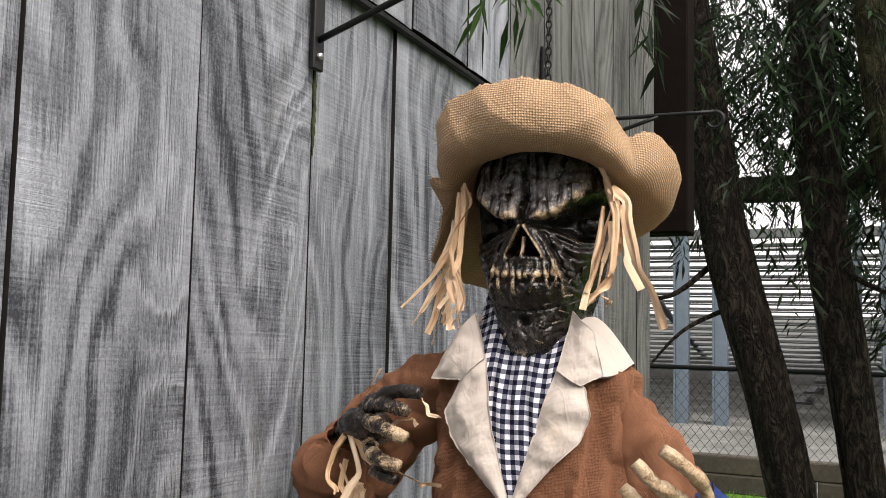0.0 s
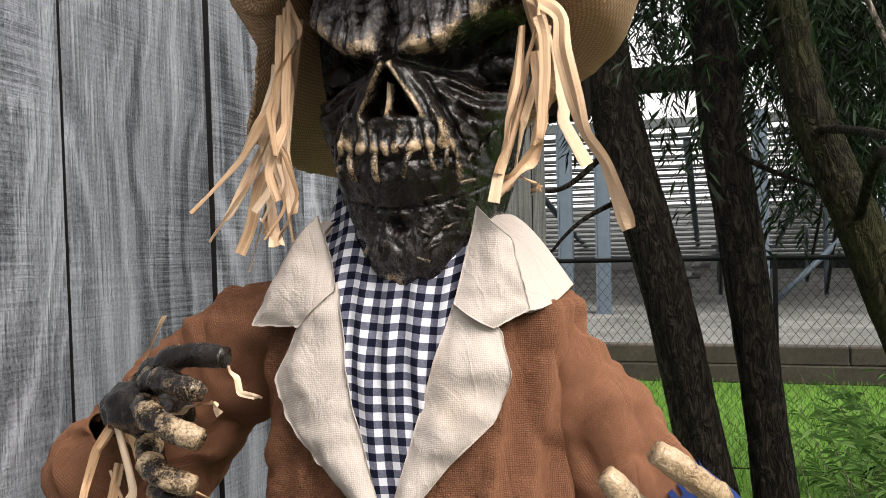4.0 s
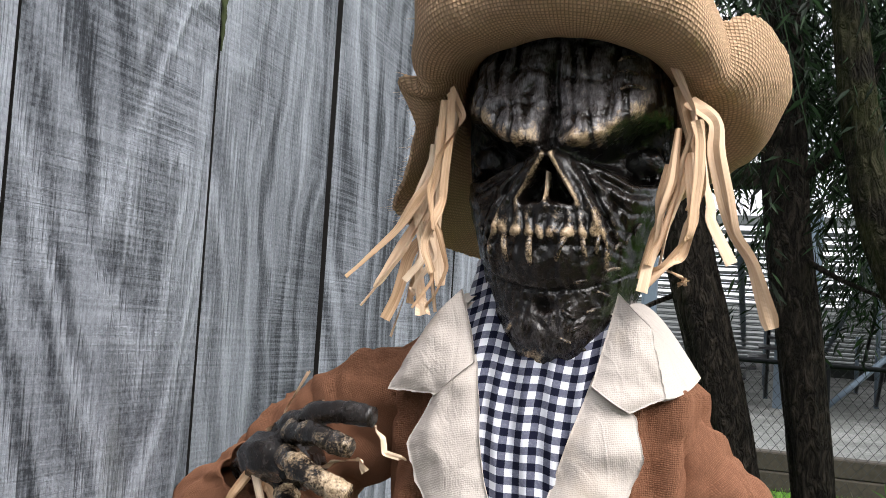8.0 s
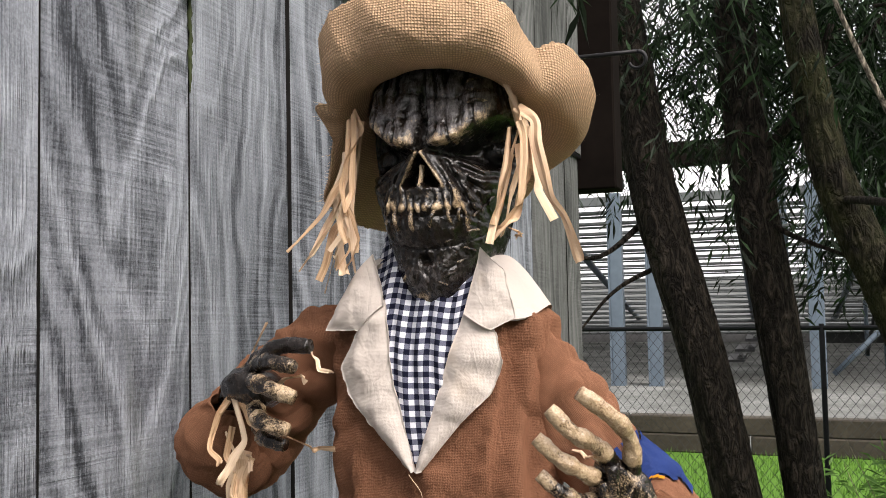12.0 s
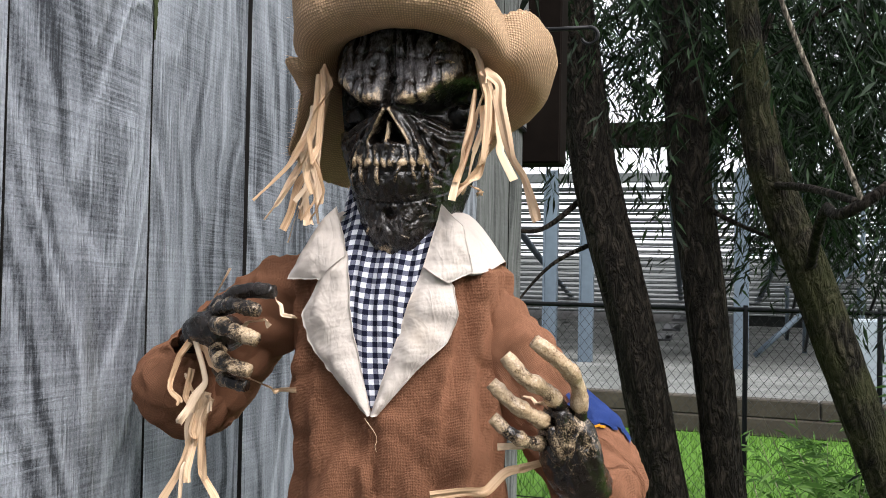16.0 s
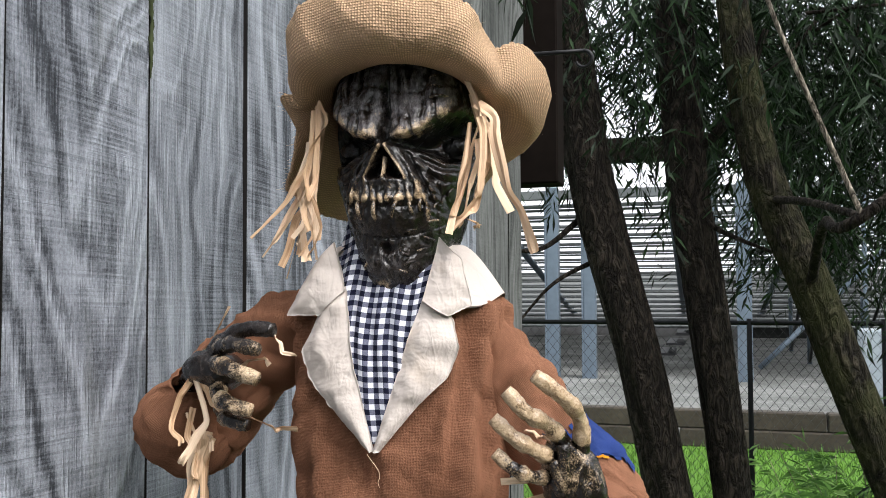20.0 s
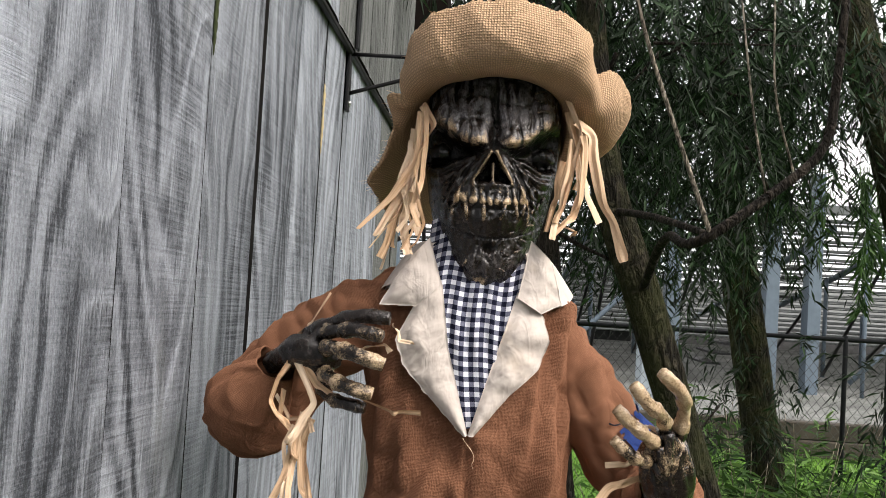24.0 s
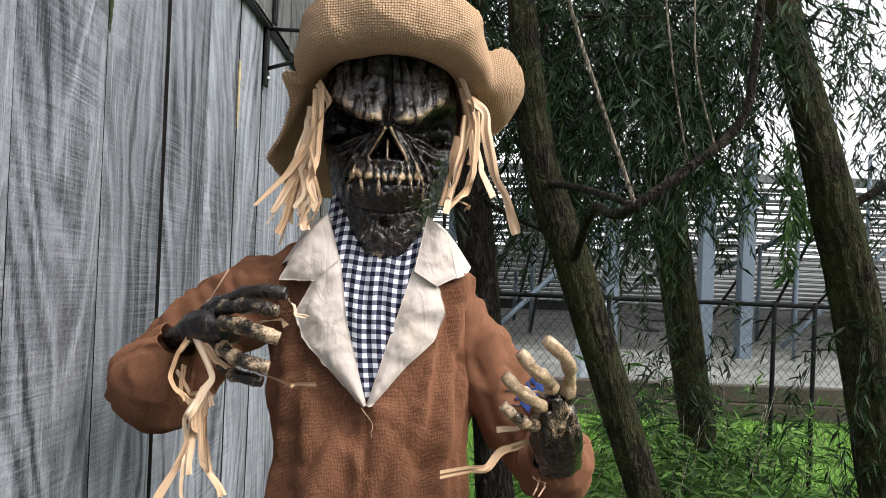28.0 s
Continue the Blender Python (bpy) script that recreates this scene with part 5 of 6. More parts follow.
hat = thing("burlap_hat", "floppy frayed tan burlap hat on the scarecrow's head", "hat", FIG)
hm, rim = hat_mesh()
part("brim_and_crown", hm, hat)
rng_f = random.Random(3)
fv, ff = [], []
for i in range(360):
    for _ in range(2):
        q = Vector(rim[(i + rng_f.randrange(2)) % 360])
        o = Vector((q.x, q.y, 0)).normalized()
        w = (o * rng_f.uniform(0.2, 1) + Vector((rng_f.uniform(-1, 1), rng_f.uniform(-1, 1), rng_f.uniform(-0.8, 0.6))) * 0.6) * rng_f.uniform(0.001, 0.0055)
        sd = Vector((-o.y, o.x, 0.2)) * 0.00035
        n = len(fv)
        fv += [q - sd, q + sd, q + w + sd * 0.3, q + w - sd * 0.3, q + Vector((0, 0, 0.0005))]
        ff += [(n, n + 1, n + 2, n + 3), (n + 1, n, n + 4)]
tagged(part("frayed_threads", mesh_of("frayed_threads", fv, ff, RAFFIA, np.zeros((len(fv), 2)), smooth=False), hat, "loose frayed burlap threads"), kind="stuff")

# ---------------------------------------------------------------- jacket
TORSO = np.array([(-0.420, 0.080, 0.058), (-0.30, 0.073, 0.053), (-0.24, 0.070, 0.052), (-0.18, 0.071, 0.050), (-0.140, 0.077, 0.046), (-0.118, 0.076, 0.041), (-0.100, 0.056, 0.036), (-0.085, 0.040, 0.032), (-0.066, 0.033, 0.030)])


def torso_fwd(x, z):
    w, d = np.interp(z, TORSO[:, 0], TORSO[:, 1]), np.interp(z, TORSO[:, 0], TORSO[:, 2])
    return d * np.clip(1 - np.abs(np.asarray(x) / w) ** 2.3, 0.0, 1) ** (1 / 2.3)


BODY = FIG @ Matrix.Translation((-0.006, 0, -0.004))
jacket = thing("jacket", "rust-brown cotton jacket with stained cream lapels on the scarecrow", "jacket", BODY)


def torso_mesh():
    rows, cols = 130, 150
    z = np.linspace(-0.42, -0.075, rows)[:, None]
    a = np.linspace(-np.pi, np.pi, cols, endpoint=False)[None, :]
    w, d = np.interp(z, TORSO[:, 0], TORSO[:, 1]), np.interp(z, TORSO[:, 0], TORSO[:, 2])
    sa, ca = np.sin(a), np.cos(a)
    q = (np.abs(sa) ** 2.3 + np.abs(ca) ** 2.3) ** (-1 / 2.3)
    x, y = w * q * sa, -d * q * ca
    p = np.stack([x, y, z + 0 * a], -1)
    fold = 0.0020 * np.sin(9 * a + 22 * z + 1.5 * np.sin(31 * z)) + 0.0016 * np.sin(17 * a - 30 * z)
    fold = fold + (fuzz(p * np.array([1, 1, 0.45]), 34, 2.0) * 0.0058 + fuzz(p, 95, 4.0) * 0.0008).reshape(rows, cols)
    ridge = (1 - np.abs(fuzz(p * np.array([1, 1, 0.35]), 24, 6.0))) ** 4 - 0.8 * (1 - np.abs(fuzz(p * np.array([1, 1, 0.6]), 46, 8.0))) ** 5
    fold = fold + 0.0048 * ridge.reshape(rows, cols)
    gather = np.sin(2 * np.pi * x / 0.0185 + 2.2 * np.sin(z * 24 + 1) + 0.8) * bump(np.abs(x), 0.056, 0.021) * bump(z, -0.185, 0.085)
    fold = fold + 0.0026 * gather * np.where(y < 0, 1.0, 0.6)
    fold = fold * np.clip((-0.085 - z) / 0.05, 0.1, 1)
    fold = np.where((y < 0) & (np.abs(x) < 0.052 - 0.2 * np.clip(-0.12 - z, 0, 0.1)) & (z > -0.205), fold * 0.15 - 0.001, fold)
    # front placket and the crease that gathers where the lapels close
    fold = fold + 0.0030 * bump(x, -0.006, 0.0045) * (y < 0) * (z < -0.215) - 0.0025 * bump(x, 0.0, 0.0015) * (y < 0) * (z < -0.207)
    fold = fold + 0.0030 * np.sin(60 * (x + z)) * bump(z, -0.222, 0.014) * bump(x, 0.0, 0.03) * (y < 0)
    n = np.stack([x / w**2, y / d**2, 0 * x], -1)
    n /= np.linalg.norm(n, axis=-1)[..., None] + 1e-9
    v = p + n * fold[..., None]
    uv = np.stack([a * 0.068 + 0 * z, z + 0 * a], -1)
    return mesh_of("body", v.reshape(-1, 3), grid_faces(rows, cols, True).tolist(), COAT, uv.reshape(-1, 2))


part("body", torso_mesh(), jacket)


def crumple(seed, amp=0.032):
    def w(a, l):
        return 1 + amp * (np.sin(3 * a + 70 * l + seed) * np.sin(95 * l + 2 * np.sin(2 * a + seed)) + 0.6 * np.sin(5 * a - 130 * l + 2 * seed) + 0.4 * np.sin(2 * a + 210 * l))
    return w


def creased(v, seed, amp=0.0038):
    """Sharp irregular creases pressed into a cloth tube."""
    k = np.array([1, 1, 0.8])
    r = (1 - np.abs(fuzz(v * k, 34, seed))) ** 4 - 0.9 * (1 - np.abs(fuzz(v * k, 52, seed + 3))) ** 5
    n = 60
    c = np.repeat(v.reshape(-1, n, 3).mean(1), n, 0)
    w = v - c
    return v + w / (np.linalg.norm(w, axis=1)[:, None] + 1e-9) * (r * amp)[:, None]


SLEEVE_R = [(0.038, 0.002, -0.126), (0.068, 0.004, -0.160), (0.098, 0.006, -0.203), (0.127, 0.002, -0.238), (0.136, -0.036, -0.247), (0.124, -0.070, -0.231)]
SLEEVE_L = [(-0.045, 0.002, -0.120), (-0.084, 0.004, -0.137), (-0.122, 0.006, -0.166), (-0.154, 0.004, -0.206), (-0.155, -0.020, -0.200), (-0.134, -0.038, -0.170)]
RADII_R, RADII_L = [0.022, 0.025, 0.027, 0.030, 0.028, 0.0128], [0.022, 0.029, 0.032, 0.034, 0.031, 0.0155]
for pts, radii, sd in ((SLEEVE_R, RADII_R, 1.0), (SLEEVE_L, RADII_L, 4.0)):
    v, f, u = tube(pts, radii, 60, 110, crumple(sd), caps=False)
    v2, f2, u2 = tube(pts, [r * 0.94 for r in radii], 60, 110, crumple(sd), caps=False)
    v, v2 = creased(v, sd), creased(v2, sd)
    n = len(v)
    rim_f = [[109 * 60 + i, 109 * 60 + (i + 1) % 60, n + 109 * 60 + (i + 1) % 60, n + 109 * 60 + i] for i in range(60)]
    part("sleeve", mesh_of("sleeve", np.concatenate([v, v2]), f + [[i + n for i in q[::-1]] for q in f2] + rim_f, COAT, np.concatenate([u, u2])), jacket)


def tube_patch(name, pts, radii, seed, ring0, ring1, a0, a1, m, label):
    """A cloth patch sewn on a sleeve, with a ragged outline."""
    v, f, u = tube(pts, [r * 1.055 for r in radii], 60, 110, crumple(seed), caps=False)
    v = creased(v, seed)
    keep, rr = [], random.Random(int(seed * 10) + ring0)
    jag = [rr.uniform(-2, 2) for _ in range(120)]
    for q in f:
        r, c = q[0] // 60, q[0] % 60
        if a0 + jag[r] * 0.4 <= c <= a1 + jag[r + 5] * 0.4 and ring0 + jag[c] <= r <= ring1 + jag[c + 40]:
            keep.append(q)
    used = sorted({i for q in keep for i in q})
    back = {i: k for k, i in enumerate(used)}
    vv = v[used]
    me = mesh_of(name, vv, [[back[i] for i in q] for q in keep], m, u[used])
    return part(name, me, jacket, label)


tube_patch("elbow_patch", SLEEVE_R, RADII_R, 1.0, 50, 72, 27, 42, BLUE, "royal blue felt elbow patch")
tube_patch("small_patch", SLEEVE_R, RADII_R, 1.0, 74, 78, 36, 41, ORANGE, "small orange felt patch")
# thick dark stitches round the blue patch
tv = tube(SLEEVE_R, [r * 1.08 for r in RADII_R], 60, 110, crumple(1.0), caps=False)
tv = creased(tv[0], 1.0)
for r, c in ((48, 43), (52, 44), (57, 45), (62, 45), (67, 44)):
    q = tv[r * 60 + c]
    v, f, u = tube([q + (-0.004, 0, 0.001), q + (0, -0.0006, 0), q + (0.004, 0, 0.0012)], [0.0006, 0.0006], 6, 5)
    part("stitch", mesh_of("stitch", v, f, plain("navy_thread", (0.008, 0.009, 0.02), 0.8)), jacket)


def flap(name, inner, outer, lift, seed, label, curl=0.004, flare=0.0):
    """A cloth flap between two edge lines given as (x, z) over the chest."""
    rows, cols = 46, 20
    def line(pts):
        p = np.array([(x, 0, z) for x, z in pts])
        d = np.r_[0, np.cumsum(np.linalg.norm(np.diff(p, axis=0), axis=1))]
        t = np.linspace(0, d[-1], rows)
        return np.stack([np.interp(t, d, p[:, 0]), np.interp(t, d, p[:, 2])], -1)
    i, o = line(inner), line(outer)
    s = np.linspace(0, 1, cols)[None, :, None]
    xz = i[:, None] * (1 - s) + o[:, None] * s
    x, z = xz[..., 0], xz[..., 1]
    ss = s[..., 0] + 0 * x
    wide = np.maximum(np.interp(z, TORSO[:, 0], TORSO[:, 1]) * 1.3, 0.092)
    fwd = np.interp(z, TORSO[:, 0], TORSO[:, 2]) * np.sqrt(np.clip(1 - (x / wide) ** 2, 0.02, 1)) + lift + curl * np.sin(ss * np.pi) + flare * ss
    p = np.stack([x, -fwd, z], -1)
    fwd = fwd + (fuzz(p, 60, seed) * 0.0030 + fuzz(p, 130, seed + 3) * 0.0014).reshape(x.shape)
    rag = np.array([random.Random(seed * 7 + k // 2).uniform(-0.0004, 0.0004) for k in range(rows)])[:, None] * (ss > 0.97)
    top = np.stack([x + rag, -fwd, z + rag], -1)
    low = top + np.array([0, 0.0014, 0])
    v = np.concatenate([top.reshape(-1, 3), low.reshape(-1, 3)])
    g = grid_faces(rows, cols)
    n = rows * cols
    f = g.tolist() + (g[:, ::-1] + n).tolist()
    ring = [k for k in range(cols)] + [k * cols + cols - 1 for k in range(1, rows)] + [(rows - 1) * cols + k for k in range(cols - 2, -1, -1)] + [k * cols for k in range(rows - 2, 0, -1)]
    f += [[ring[k], ring[(k + 1) % len(ring)], ring[(k + 1) % len(ring)] + n, ring[k] + n] for k in range(len(ring))]
    uv = np.stack([x, z], -1).reshape(-1, 2)
    return part(name, mesh_of(name, v, f, CREAM, np.concatenate([uv, uv])), jacket, label)


flap("lapel", [(-0.024, -0.104), (-0.017, -0.150), (-0.001, -0.2065)], [(-0.041, -0.121), (-0.0535, -0.146), (-0.0475, -0.163), (-0.031, -0.181), (-0.004, -0.2075)], 0.006, 1, "stained cream lapel")
flap("lapel", [(0.028, -0.110), (0.016, -0.150), (-0.001, -0.2065)], [(0.045, -0.122), (0.0515, -0.142), (0.0440, -0.162), (0.026, -0.179), (0.003, -0.2070)], 0.006, 2, "stained cream lapel")
flap("collar_wing", [(-0.034, -0.076), (-0.024, -0.108)], [(-0.050, -0.094), (-0.0665, -0.124), (-0.0405, -0.1235)], 0.0085, 3, "cream collar wing", 0.004, 0.001)
flap("collar_wing", [(0.036, -0.074), (0.028, -0.114)], [(0.051, -0.088), (0.0585, -0.117), (0.0445, -0.1240)], 0.0085, 4, "cream collar wing", 0.004, 0.001)


def collar_back():
    rows, cols = 12, 60
    a = np.linspace(radians(42), radians(318), cols)[None, :]
    t = np.linspace(0, 1, rows)[:, None]
    r = 0.036 + 0.026 * t**1.4 + 0 * a
    z = -0.078 - 0.036 * t**1.3 + 0.004 * np.sin(5 * a) * t + 0.006 * np.sin(np.pi * t) + 0 * a
    x, y = 1.15 * r * np.sin(a), -r * np.cos(a) * 0.95
    v = np.stack([x, y, z], -1)
    low = v * np.array([0.97, 0.97, 1]) - np.array([0, 0, 0.0012])
    n = rows * cols
    g = grid_faces(rows, cols)
    uv = np.stack([a * 0.05 + 0 * t, t * 0.05 + 0 * a], -1).reshape(-1, 2)
    return mesh_of("collar_back", np.concatenate([v.reshape(-1, 3), low.reshape(-1, 3)]), g.tolist() + (g[:, ::-1] + n).tolist(), CREAM, np.concatenate([uv, uv]))


part("collar_back", collar_back(), jacket, "cream collar round the neck")
v, f, u = tube([(-0.004, -0.0600, -0.208), (0.004, -0.060, -0.222), (0.003, -0.060, -0.225), (0.004, -0.060, -0.228)], [0.0002, 0.00015], 6, 20)
part("loose_thread", mesh_of("loose_thread", v, f, RAFFIA, u), jacket, "loose pale thread")

# ---------------------------------------------------------------- gingham shirt front
def shirt_mesh():
    rows, cols = 90, 60
    z = np.linspace(-0.202, -0.062, rows)[:, None]
    half = np.interp(z, [-0.202, -0.150, -0.11, -0.095, -0.078, -0.062], [0.003, 0.022, 0.034, 0.037, 0.035, 0.034])
    s = np.linspace(-1, 1, cols)[None, :]
    x = half * s
    fwd = torso_fwd(x * 0.93, z) + 0.0042
    pleat = 0.0014 * np.sin(x * 520 + 2 * np.sin(z * 40)) * np.clip((z + 0.2) / 0.06, 0, 1)
    v = np.stack([x + 0 * z, -(fwd + pleat), z + 0 * s], -1)
    v[..., 2] += 0.0018 * np.sin(x * 200)
    uv = np.stack([x + 0.0035 * np.sin(z * 33) + 0 * z, z + 0.002 * np.sin(x * 150)], -1)
    low = v + np.array([0, 0.0012, 0])
    g, n = grid_faces(rows, cols), rows * cols
    return mesh_of("shirt_front", np.concatenate([v.reshape(-1, 3), low.reshape(-1, 3)]), g.tolist() + (g[:, ::-1] + n).tolist(), GINGHAM, np.concatenate([uv.reshape(-1, 2)] * 2))


shirt = thing("shirt", "navy and white gingham shirt under the scarecrow's jacket", "shirt", BODY)
part("shirt_front", shirt_mesh(), shirt)
v, f, u = tube([(0, 0, -0.11), (0, 0.001, -0.085), (0, 0.002, -0.060)], [0.036, 0.034, 0.032], 60, 30, lambda a, l: 1 + 0.03 * np.sin(14 * a + 60 * l), caps=False)
part("neckband", mesh_of("neckband", v, f, GINGHAM, u), shirt)


# ---------------------------------------------------------------- raffia straw
def ribbon_mesh(points, width, seed):
    """A flat dry ribbon, folded along its middle, kinked and twisting as it falls."""
    rr = random.Random(seed)
    p = np.asarray(points, float)
    run = np.r_[0, np.cumsum(np.linalg.norm(np.diff(p, axis=0), axis=1))]
    n = 48
    knots = np.unique(np.r_[run, [rr.uniform(0.08, 0.98) * run[-1] for _ in range(3)]])
    q = np.stack([np.interp(knots, run, p[:, k]) for k in range(3)], -1)
    q[1:] += np.array([[rr.uniform(-1, 1) * 0.0016, rr.uniform(-1, 1) * 0.0026, rr.uniform(-1, 1) * 0.0014] for _ in knots[1:]])
    t = np.linspace(0, run[-1], n)
    p = np.stack([np.interp(t, knots, q[:, k]) for k in range(3)], -1)
    # bends are soft, folds stay sharp
    ker = np.hanning(9) / np.hanning(9).sum()
    p = np.stack([np.convolve(np.r_[[q[0]] * 4, q, [q[-1]] * 4], ker, "valid") for q in p.T], -1)
    _, a, b = frames_along(p)
    turns = np.cumsum([rr.uniform(-0.75, 0.75) for _ in knots]) + rr.uniform(-0.5, 0.5)
    tw = np.interp(t, knots, turns) + np.pi / 2 * (abs(p[0, 2] - p[-1, 2]) < 0.02)
    w = width * np.interp(t, knots, [rr.uniform(0.68, 1.1) for _ in knots])
    s = np.cos(tw)[:, None] * a + np.sin(tw)[:, None] * b
    m = -np.sin(tw)[:, None] * a + np.cos(tw)[:, None] * b
    crease = np.interp(t, knots, [rr.uniform(-0.26, 0.26) for _ in knots])[:, None] * w[:, None]
    rows = np.stack([p - s * w[:, None] / 2, p - s * w[:, None] / 5 + m * crease * 0.8, p + s * w[:, None] / 6 - m * crease * 0.5, p + s * w[:, None] / 2], 1)
    under = rows - m[:, None] * 0.0004
    v = np.concatenate([rows.reshape(-1, 3), under.reshape(-1, 3)])
    g = grid_faces(n, 4)
    uv = np.stack([np.tile([-1.0, -0.4, 0.35, 1.0], (n, 1)) * width / 2, np.repeat(t[:, None], 4, 1)], -1).reshape(-1, 2)
    return mesh_of("ribbon", v, g.tolist() + (g[:, ::-1] + 4 * n).tolist(), RAFFIA, np.concatenate([uv, uv]), smooth=False)


def tuft(label):
    return thing("straw_tuft", label, "straw", FIG, group="straw tufts")


def strand(t, width, seed, *points):
    part("ribbon", ribbon_mesh(points, width * 0.98, seed), t)
    if seed < 100 and seed % 2:
        # a thinner fellow that falls a little apart from it
        r = random.Random(seed * 3)
        dx, dy, out = r.uniform(-0.006, 0.006), r.uniform(-0.003, 0.010), r.uniform(0.85, 1.25)
        p0 = points[0]
        part("ribbon", ribbon_mesh([(p0[0] + dx * 0.4 + (q[0] - p0[0]) * out + dx * k / len(points), q[1] + dy, q[2] - 0.004 * k) for k, q in enumerate(points)], width * r.uniform(0.40, 0.62), seed + 500), t)


straw = tuft("cream raffia straw falling from under the hat by the temple")
strand(straw, 0.0058, 50, (-0.051, -0.040, 0.012), (-0.040, -0.047, -0.005), (-0.054, -0.055, -0.036), (-0.048, -0.062, -0.058))
strand(straw, 0.0056, 51, (-0.051, -0.044, 0.007), (-0.052, -0.049, -0.030), (-0.067, -0.055, -0.056), (-0.087, -0.060, -0.079))
strand(straw, 0.0050, 52, (-0.055, -0.036, -0.004), (-0.061, -0.043, -0.050), (-0.077, -0.050, -0.082))
strand(straw, 0.0058, 53, (-0.055, -0.030, -0.007), (-0.062, -0.038, -0.059), (-0.073, -0.046, -0.097))
strand(straw, 0.0066, 54, (-0.057, -0.034, -0.020), (-0.056, -0.039, -0.049), (-0.059, -0.045, -0.070), (-0.055, -0.050, -0.093))
strand(straw, 0.0052, 55, (-0.052, -0.030, 0.007), (-0.055, -0.035, -0.022), (-0.053, -0.040, -0.053), (-0.048, -0.045, -0.080))
strand(straw, 0.0046, 56, (-0.052, -0.022, 0.010), (-0.058, -0.029, -0.044), (-0.067, -0.036, -0.089))
strand(straw, 0.0040, 57, (-0.057, -0.040, -0.013), (-0.062, -0.045, -0.042), (-0.056, -0.051, -0.068), (-0.063, -0.056, -0.079))
strand(straw, 0.0046, 58, (-0.048, -0.046, 0.010), (-0.047, -0.051, -0.034), (-0.053, -0.057, -0.062), (-0.046, -0.062, -0.074))
strand(straw, 0.0050, 59, (-0.055, -0.050, -0.050), (-0.049, -0.052, -0.068), (-0.060, -0.055, -0.084))
straw = tuft("cream raffia straw hanging by the cheek from under the hat")
strand(straw, 0.0046, 100, (0.049, -0.040, 0.022), (0.059, -0.044, -0.002), (0.054, -0.048, -0.028), (0.045, -0.052, -0.063), (0.040, -0.056, -0.080))
strand(straw, 0.0086, 101, (0.055, -0.040, 0.006), (0.067, -0.042, -0.004), (0.072, -0.043, -0.038), (0.083, -0.044, -0.061), (0.094, -0.046, -0.090))
strand(straw, 0.0070, 102, (0.056, -0.030, 0.004), (0.064, -0.032, -0.029), (0.067, -0.034, -0.045), (0.076, -0.036, -0.064))
strand(straw, 0.0052, 103, (0.057, -0.044, -0.017), (0.060, -0.047, -0.045), (0.054, -0.049, -0.064), (0.043, -0.052, -0.075))
strand(straw, 0.0060, 104, (0.050, -0.046, -0.067), (0.058, -0.047, -0.071), (0.056, -0.048, -0.074))
strand(straw, 0.0044, 105, (0.053, -0.046, -0.007), (0.048, -0.051, -0.045), (0.044, -0.056, -0.068))
strand(straw, 0.0060, 106, (0.060, -0.050, -0.004), (0.061, -0.051, -0.027), (0.058, -0.051, -0.054), (0.049, -0.051, -0.067), (0.043, -0.052, -0.067))
strand(straw, 0.0046, 107, (0.061, -0.030, -0.004), (0.051, -0.035, -0.045), (0.044, -0.040, -0.074))
strand(straw, 0.0064, 108, (0.051, -0.030, 0.015), (0.062, -0.035, -0.017), (0.059, -0.040, -0.042))
strand(straw, 0.0056, 109, (0.050, -0.034, -0.021), (0.045, -0.037, -0.053), (0.039, -0.040, -0.071))
straw = tuft("cream raffia straw spilling from the jacket cuff")
strand(straw, 0.0046, 150, (-0.124, -0.066, -0.165), (-0.131, -0.071, -0.177), (-0.137, -0.075, -0.193), (-0.132, -0.080, -0.199), (-0.120, -0.085, -0.207))
strand(straw, 0.0056, 151, (-0.122, -0.070, -0.165), (-0.111, -0.077, -0.184), (-0.107, -0.083, -0.192), (-0.120, -0.090, -0.217))
strand(straw, 0.0048, 152, (-0.120, -0.070, -0.168), (-0.103, -0.080, -0.183), (-0.087, -0.090, -0.190))
strand(straw, 0.0062, 153, (-0.116, -0.070, -0.204), (-0.121, -0.072, -0.221), (-0.123, -0.075, -0.243), (-0.131, -0.077, -0.256), (-0.140, -0.080, -0.274))
strand(straw, 0.0056, 154, (-0.108, -0.070, -0.203), (-0.115, -0.072, -0.218), (-0.113, -0.075, -0.249), (-0.108, -0.077, -0.251), (-0.096, -0.080, -0.270))
strand(straw, 0.0030, 155, (-0.120, -0.068, -0.208), (-0.128, -0.071, -0.221), (-0.122, -0.075, -0.244), (-0.124, -0.078, -0.275))
strand(straw, 0.0060, 156, (-0.114, -0.066, -0.200), (-0.119, -0.073, -0.230), (-0.119, -0.080, -0.255))
strand(straw, 0.0050, 157, (-0.112, -0.066, -0.208), (-0.110, -0.073, -0.233), (-0.106, -0.080, -0.253))
strand(straw, 0.0050, 158, (-0.131, -0.056, -0.187), (-0.130, -0.063, -0.206), (-0.118, -0.069, -0.215), (-0.117, -0.076, -0.229))
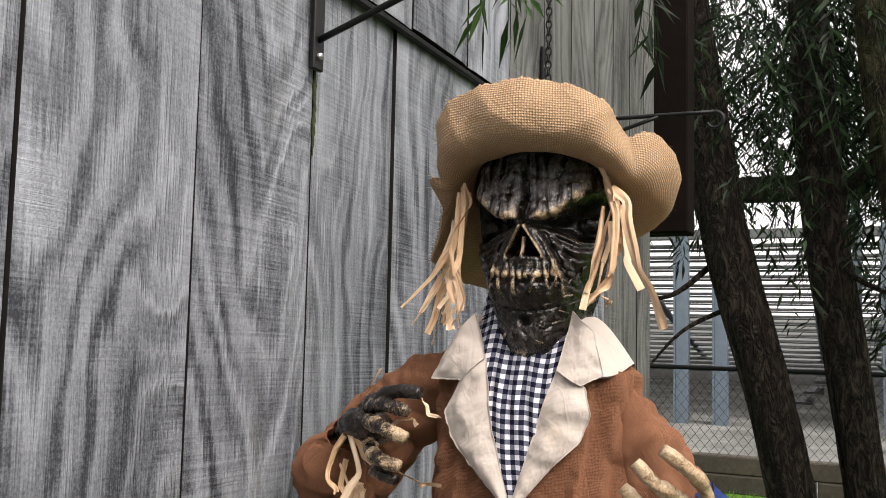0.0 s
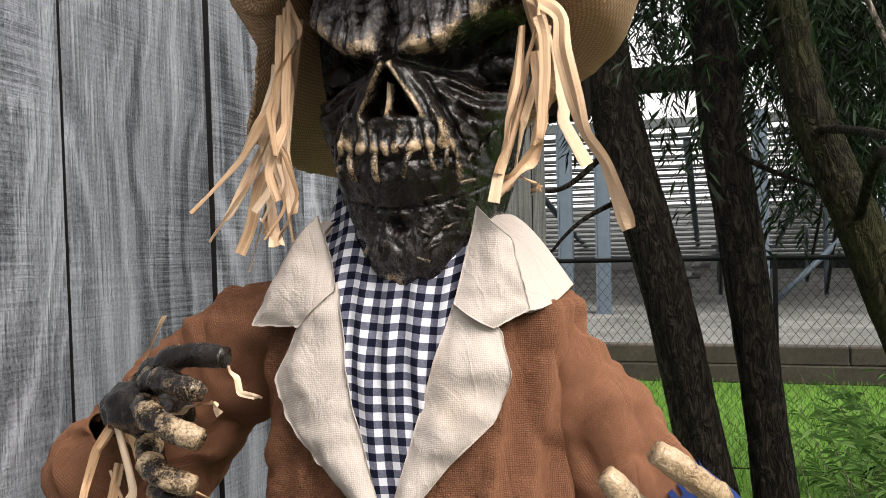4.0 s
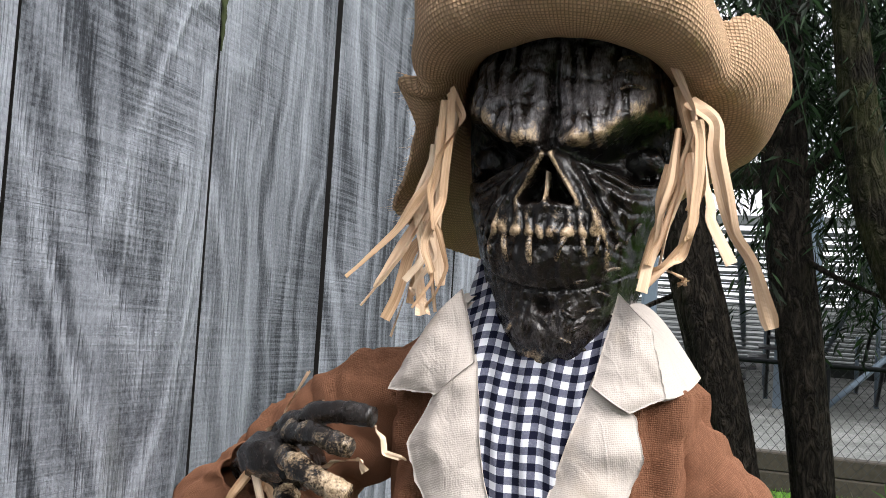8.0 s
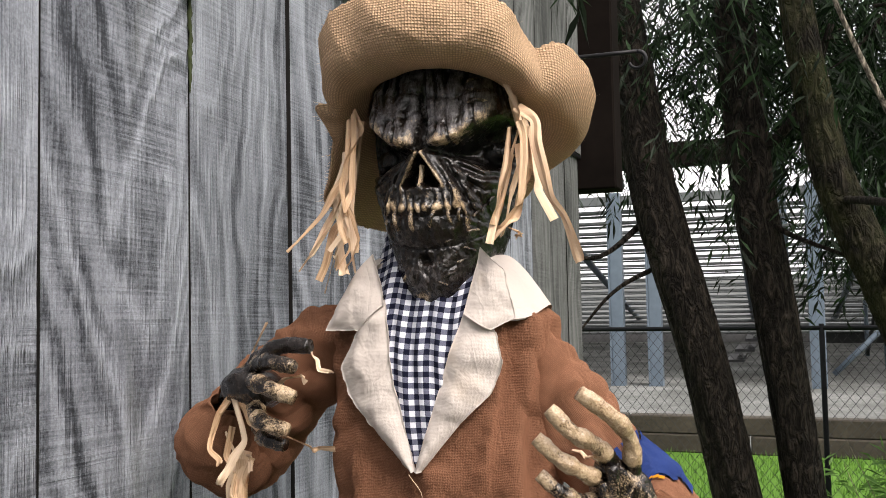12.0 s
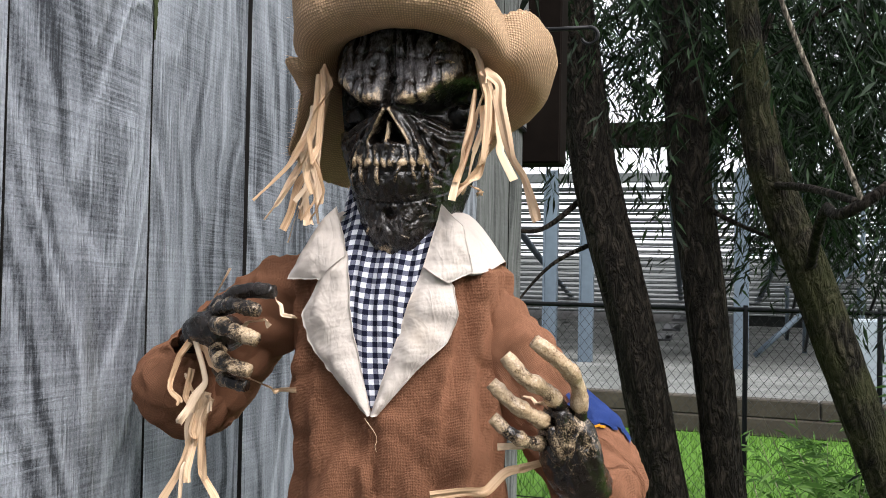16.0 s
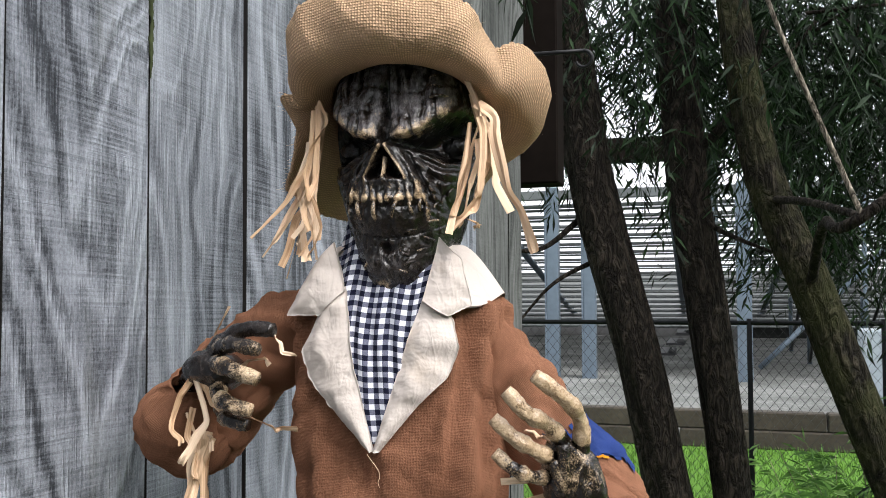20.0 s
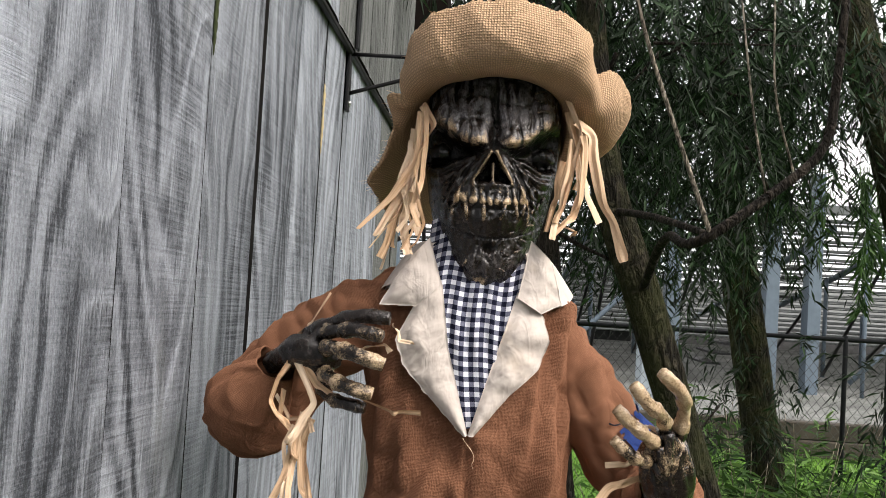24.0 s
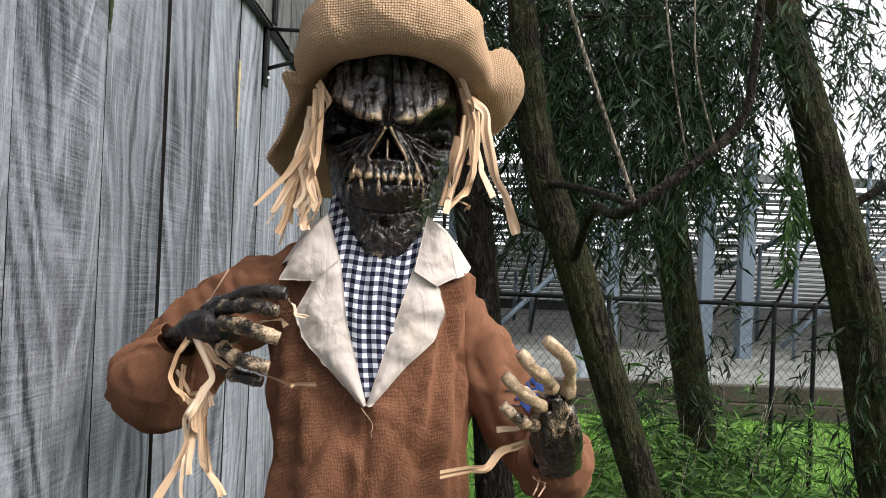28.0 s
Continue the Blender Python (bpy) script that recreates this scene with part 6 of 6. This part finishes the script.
strand(straw, 0.0040, 159, (-0.136, -0.056, -0.191), (-0.125, -0.063, -0.205), (-0.109, -0.069, -0.203), (-0.107, -0.076, -0.211))
strand(straw, 0.0052, 160, (-0.124, -0.056, -0.151), (-0.113, -0.058, -0.141), (-0.103, -0.060, -0.122))
strand(straw, 0.0036, 161, (-0.109, -0.062, -0.144), (-0.089, -0.072, -0.133), (-0.077, -0.082, -0.134))
strand(straw, 0.0030, 162, (-0.059, -0.086, -0.138), (-0.053, -0.087, -0.148), (-0.046, -0.088, -0.150))
strand(straw, 0.0036, 163, (-0.076, -0.090, -0.186), (-0.052, -0.095, -0.193), (-0.038, -0.100, -0.191))
strand(straw, 0.0042, 164, (-0.084, -0.088, -0.157), (-0.062, -0.092, -0.151), (-0.059, -0.096, -0.155))
strand(straw, 0.0040, 165, (-0.117, -0.066, -0.153), (-0.110, -0.070, -0.161), (-0.116, -0.074, -0.173))
straw = tuft("few strands of raffia straw at the raised cuff")
strand(straw, 0.0058, 200, (0.1095, -0.078, -0.225), (0.0925, -0.083, -0.230), (0.0835, -0.088, -0.232), (0.0725, -0.093, -0.242), (0.0415, -0.098, -0.245))
strand(straw, 0.0040, 201, (0.0975, -0.088, -0.215), (0.0875, -0.090, -0.217), (0.0795, -0.092, -0.217))
strand(straw, 0.0040, 202, (0.0925, -0.090, -0.189), (0.1005, -0.094, -0.191), (0.1065, -0.098, -0.192))
strand(straw, 0.0012, 203, (0.1075, -0.070, -0.252), (0.1105, -0.072, -0.256), (0.1055, -0.075, -0.263))
strand(straw, 0.0010, 204, (0.1115, -0.070, -0.253), (0.1155, -0.072, -0.257), (0.1115, -0.075, -0.264))

# ---------------------------------------------------------------- hanging chain
chain = thing("hanging_chain", "thin black chain from the bracket to the scarecrow", "chain", pose(0.2165, -0.014, 1.668))
v, f, u = tube([(0.0021 * math.cos(a), 0, 0.0034 * math.sin(a)) for a in np.linspace(0, 2 * math.pi, 13)], [0.0007, 0.0007], 7, 22, caps=False)
link = mesh_of("link", v, f, IRON)
for k in range(36):
    part("link", link, chain, "", pose(0, 0, 0.0052 * k, 0, 0, 90 * (k % 2)))
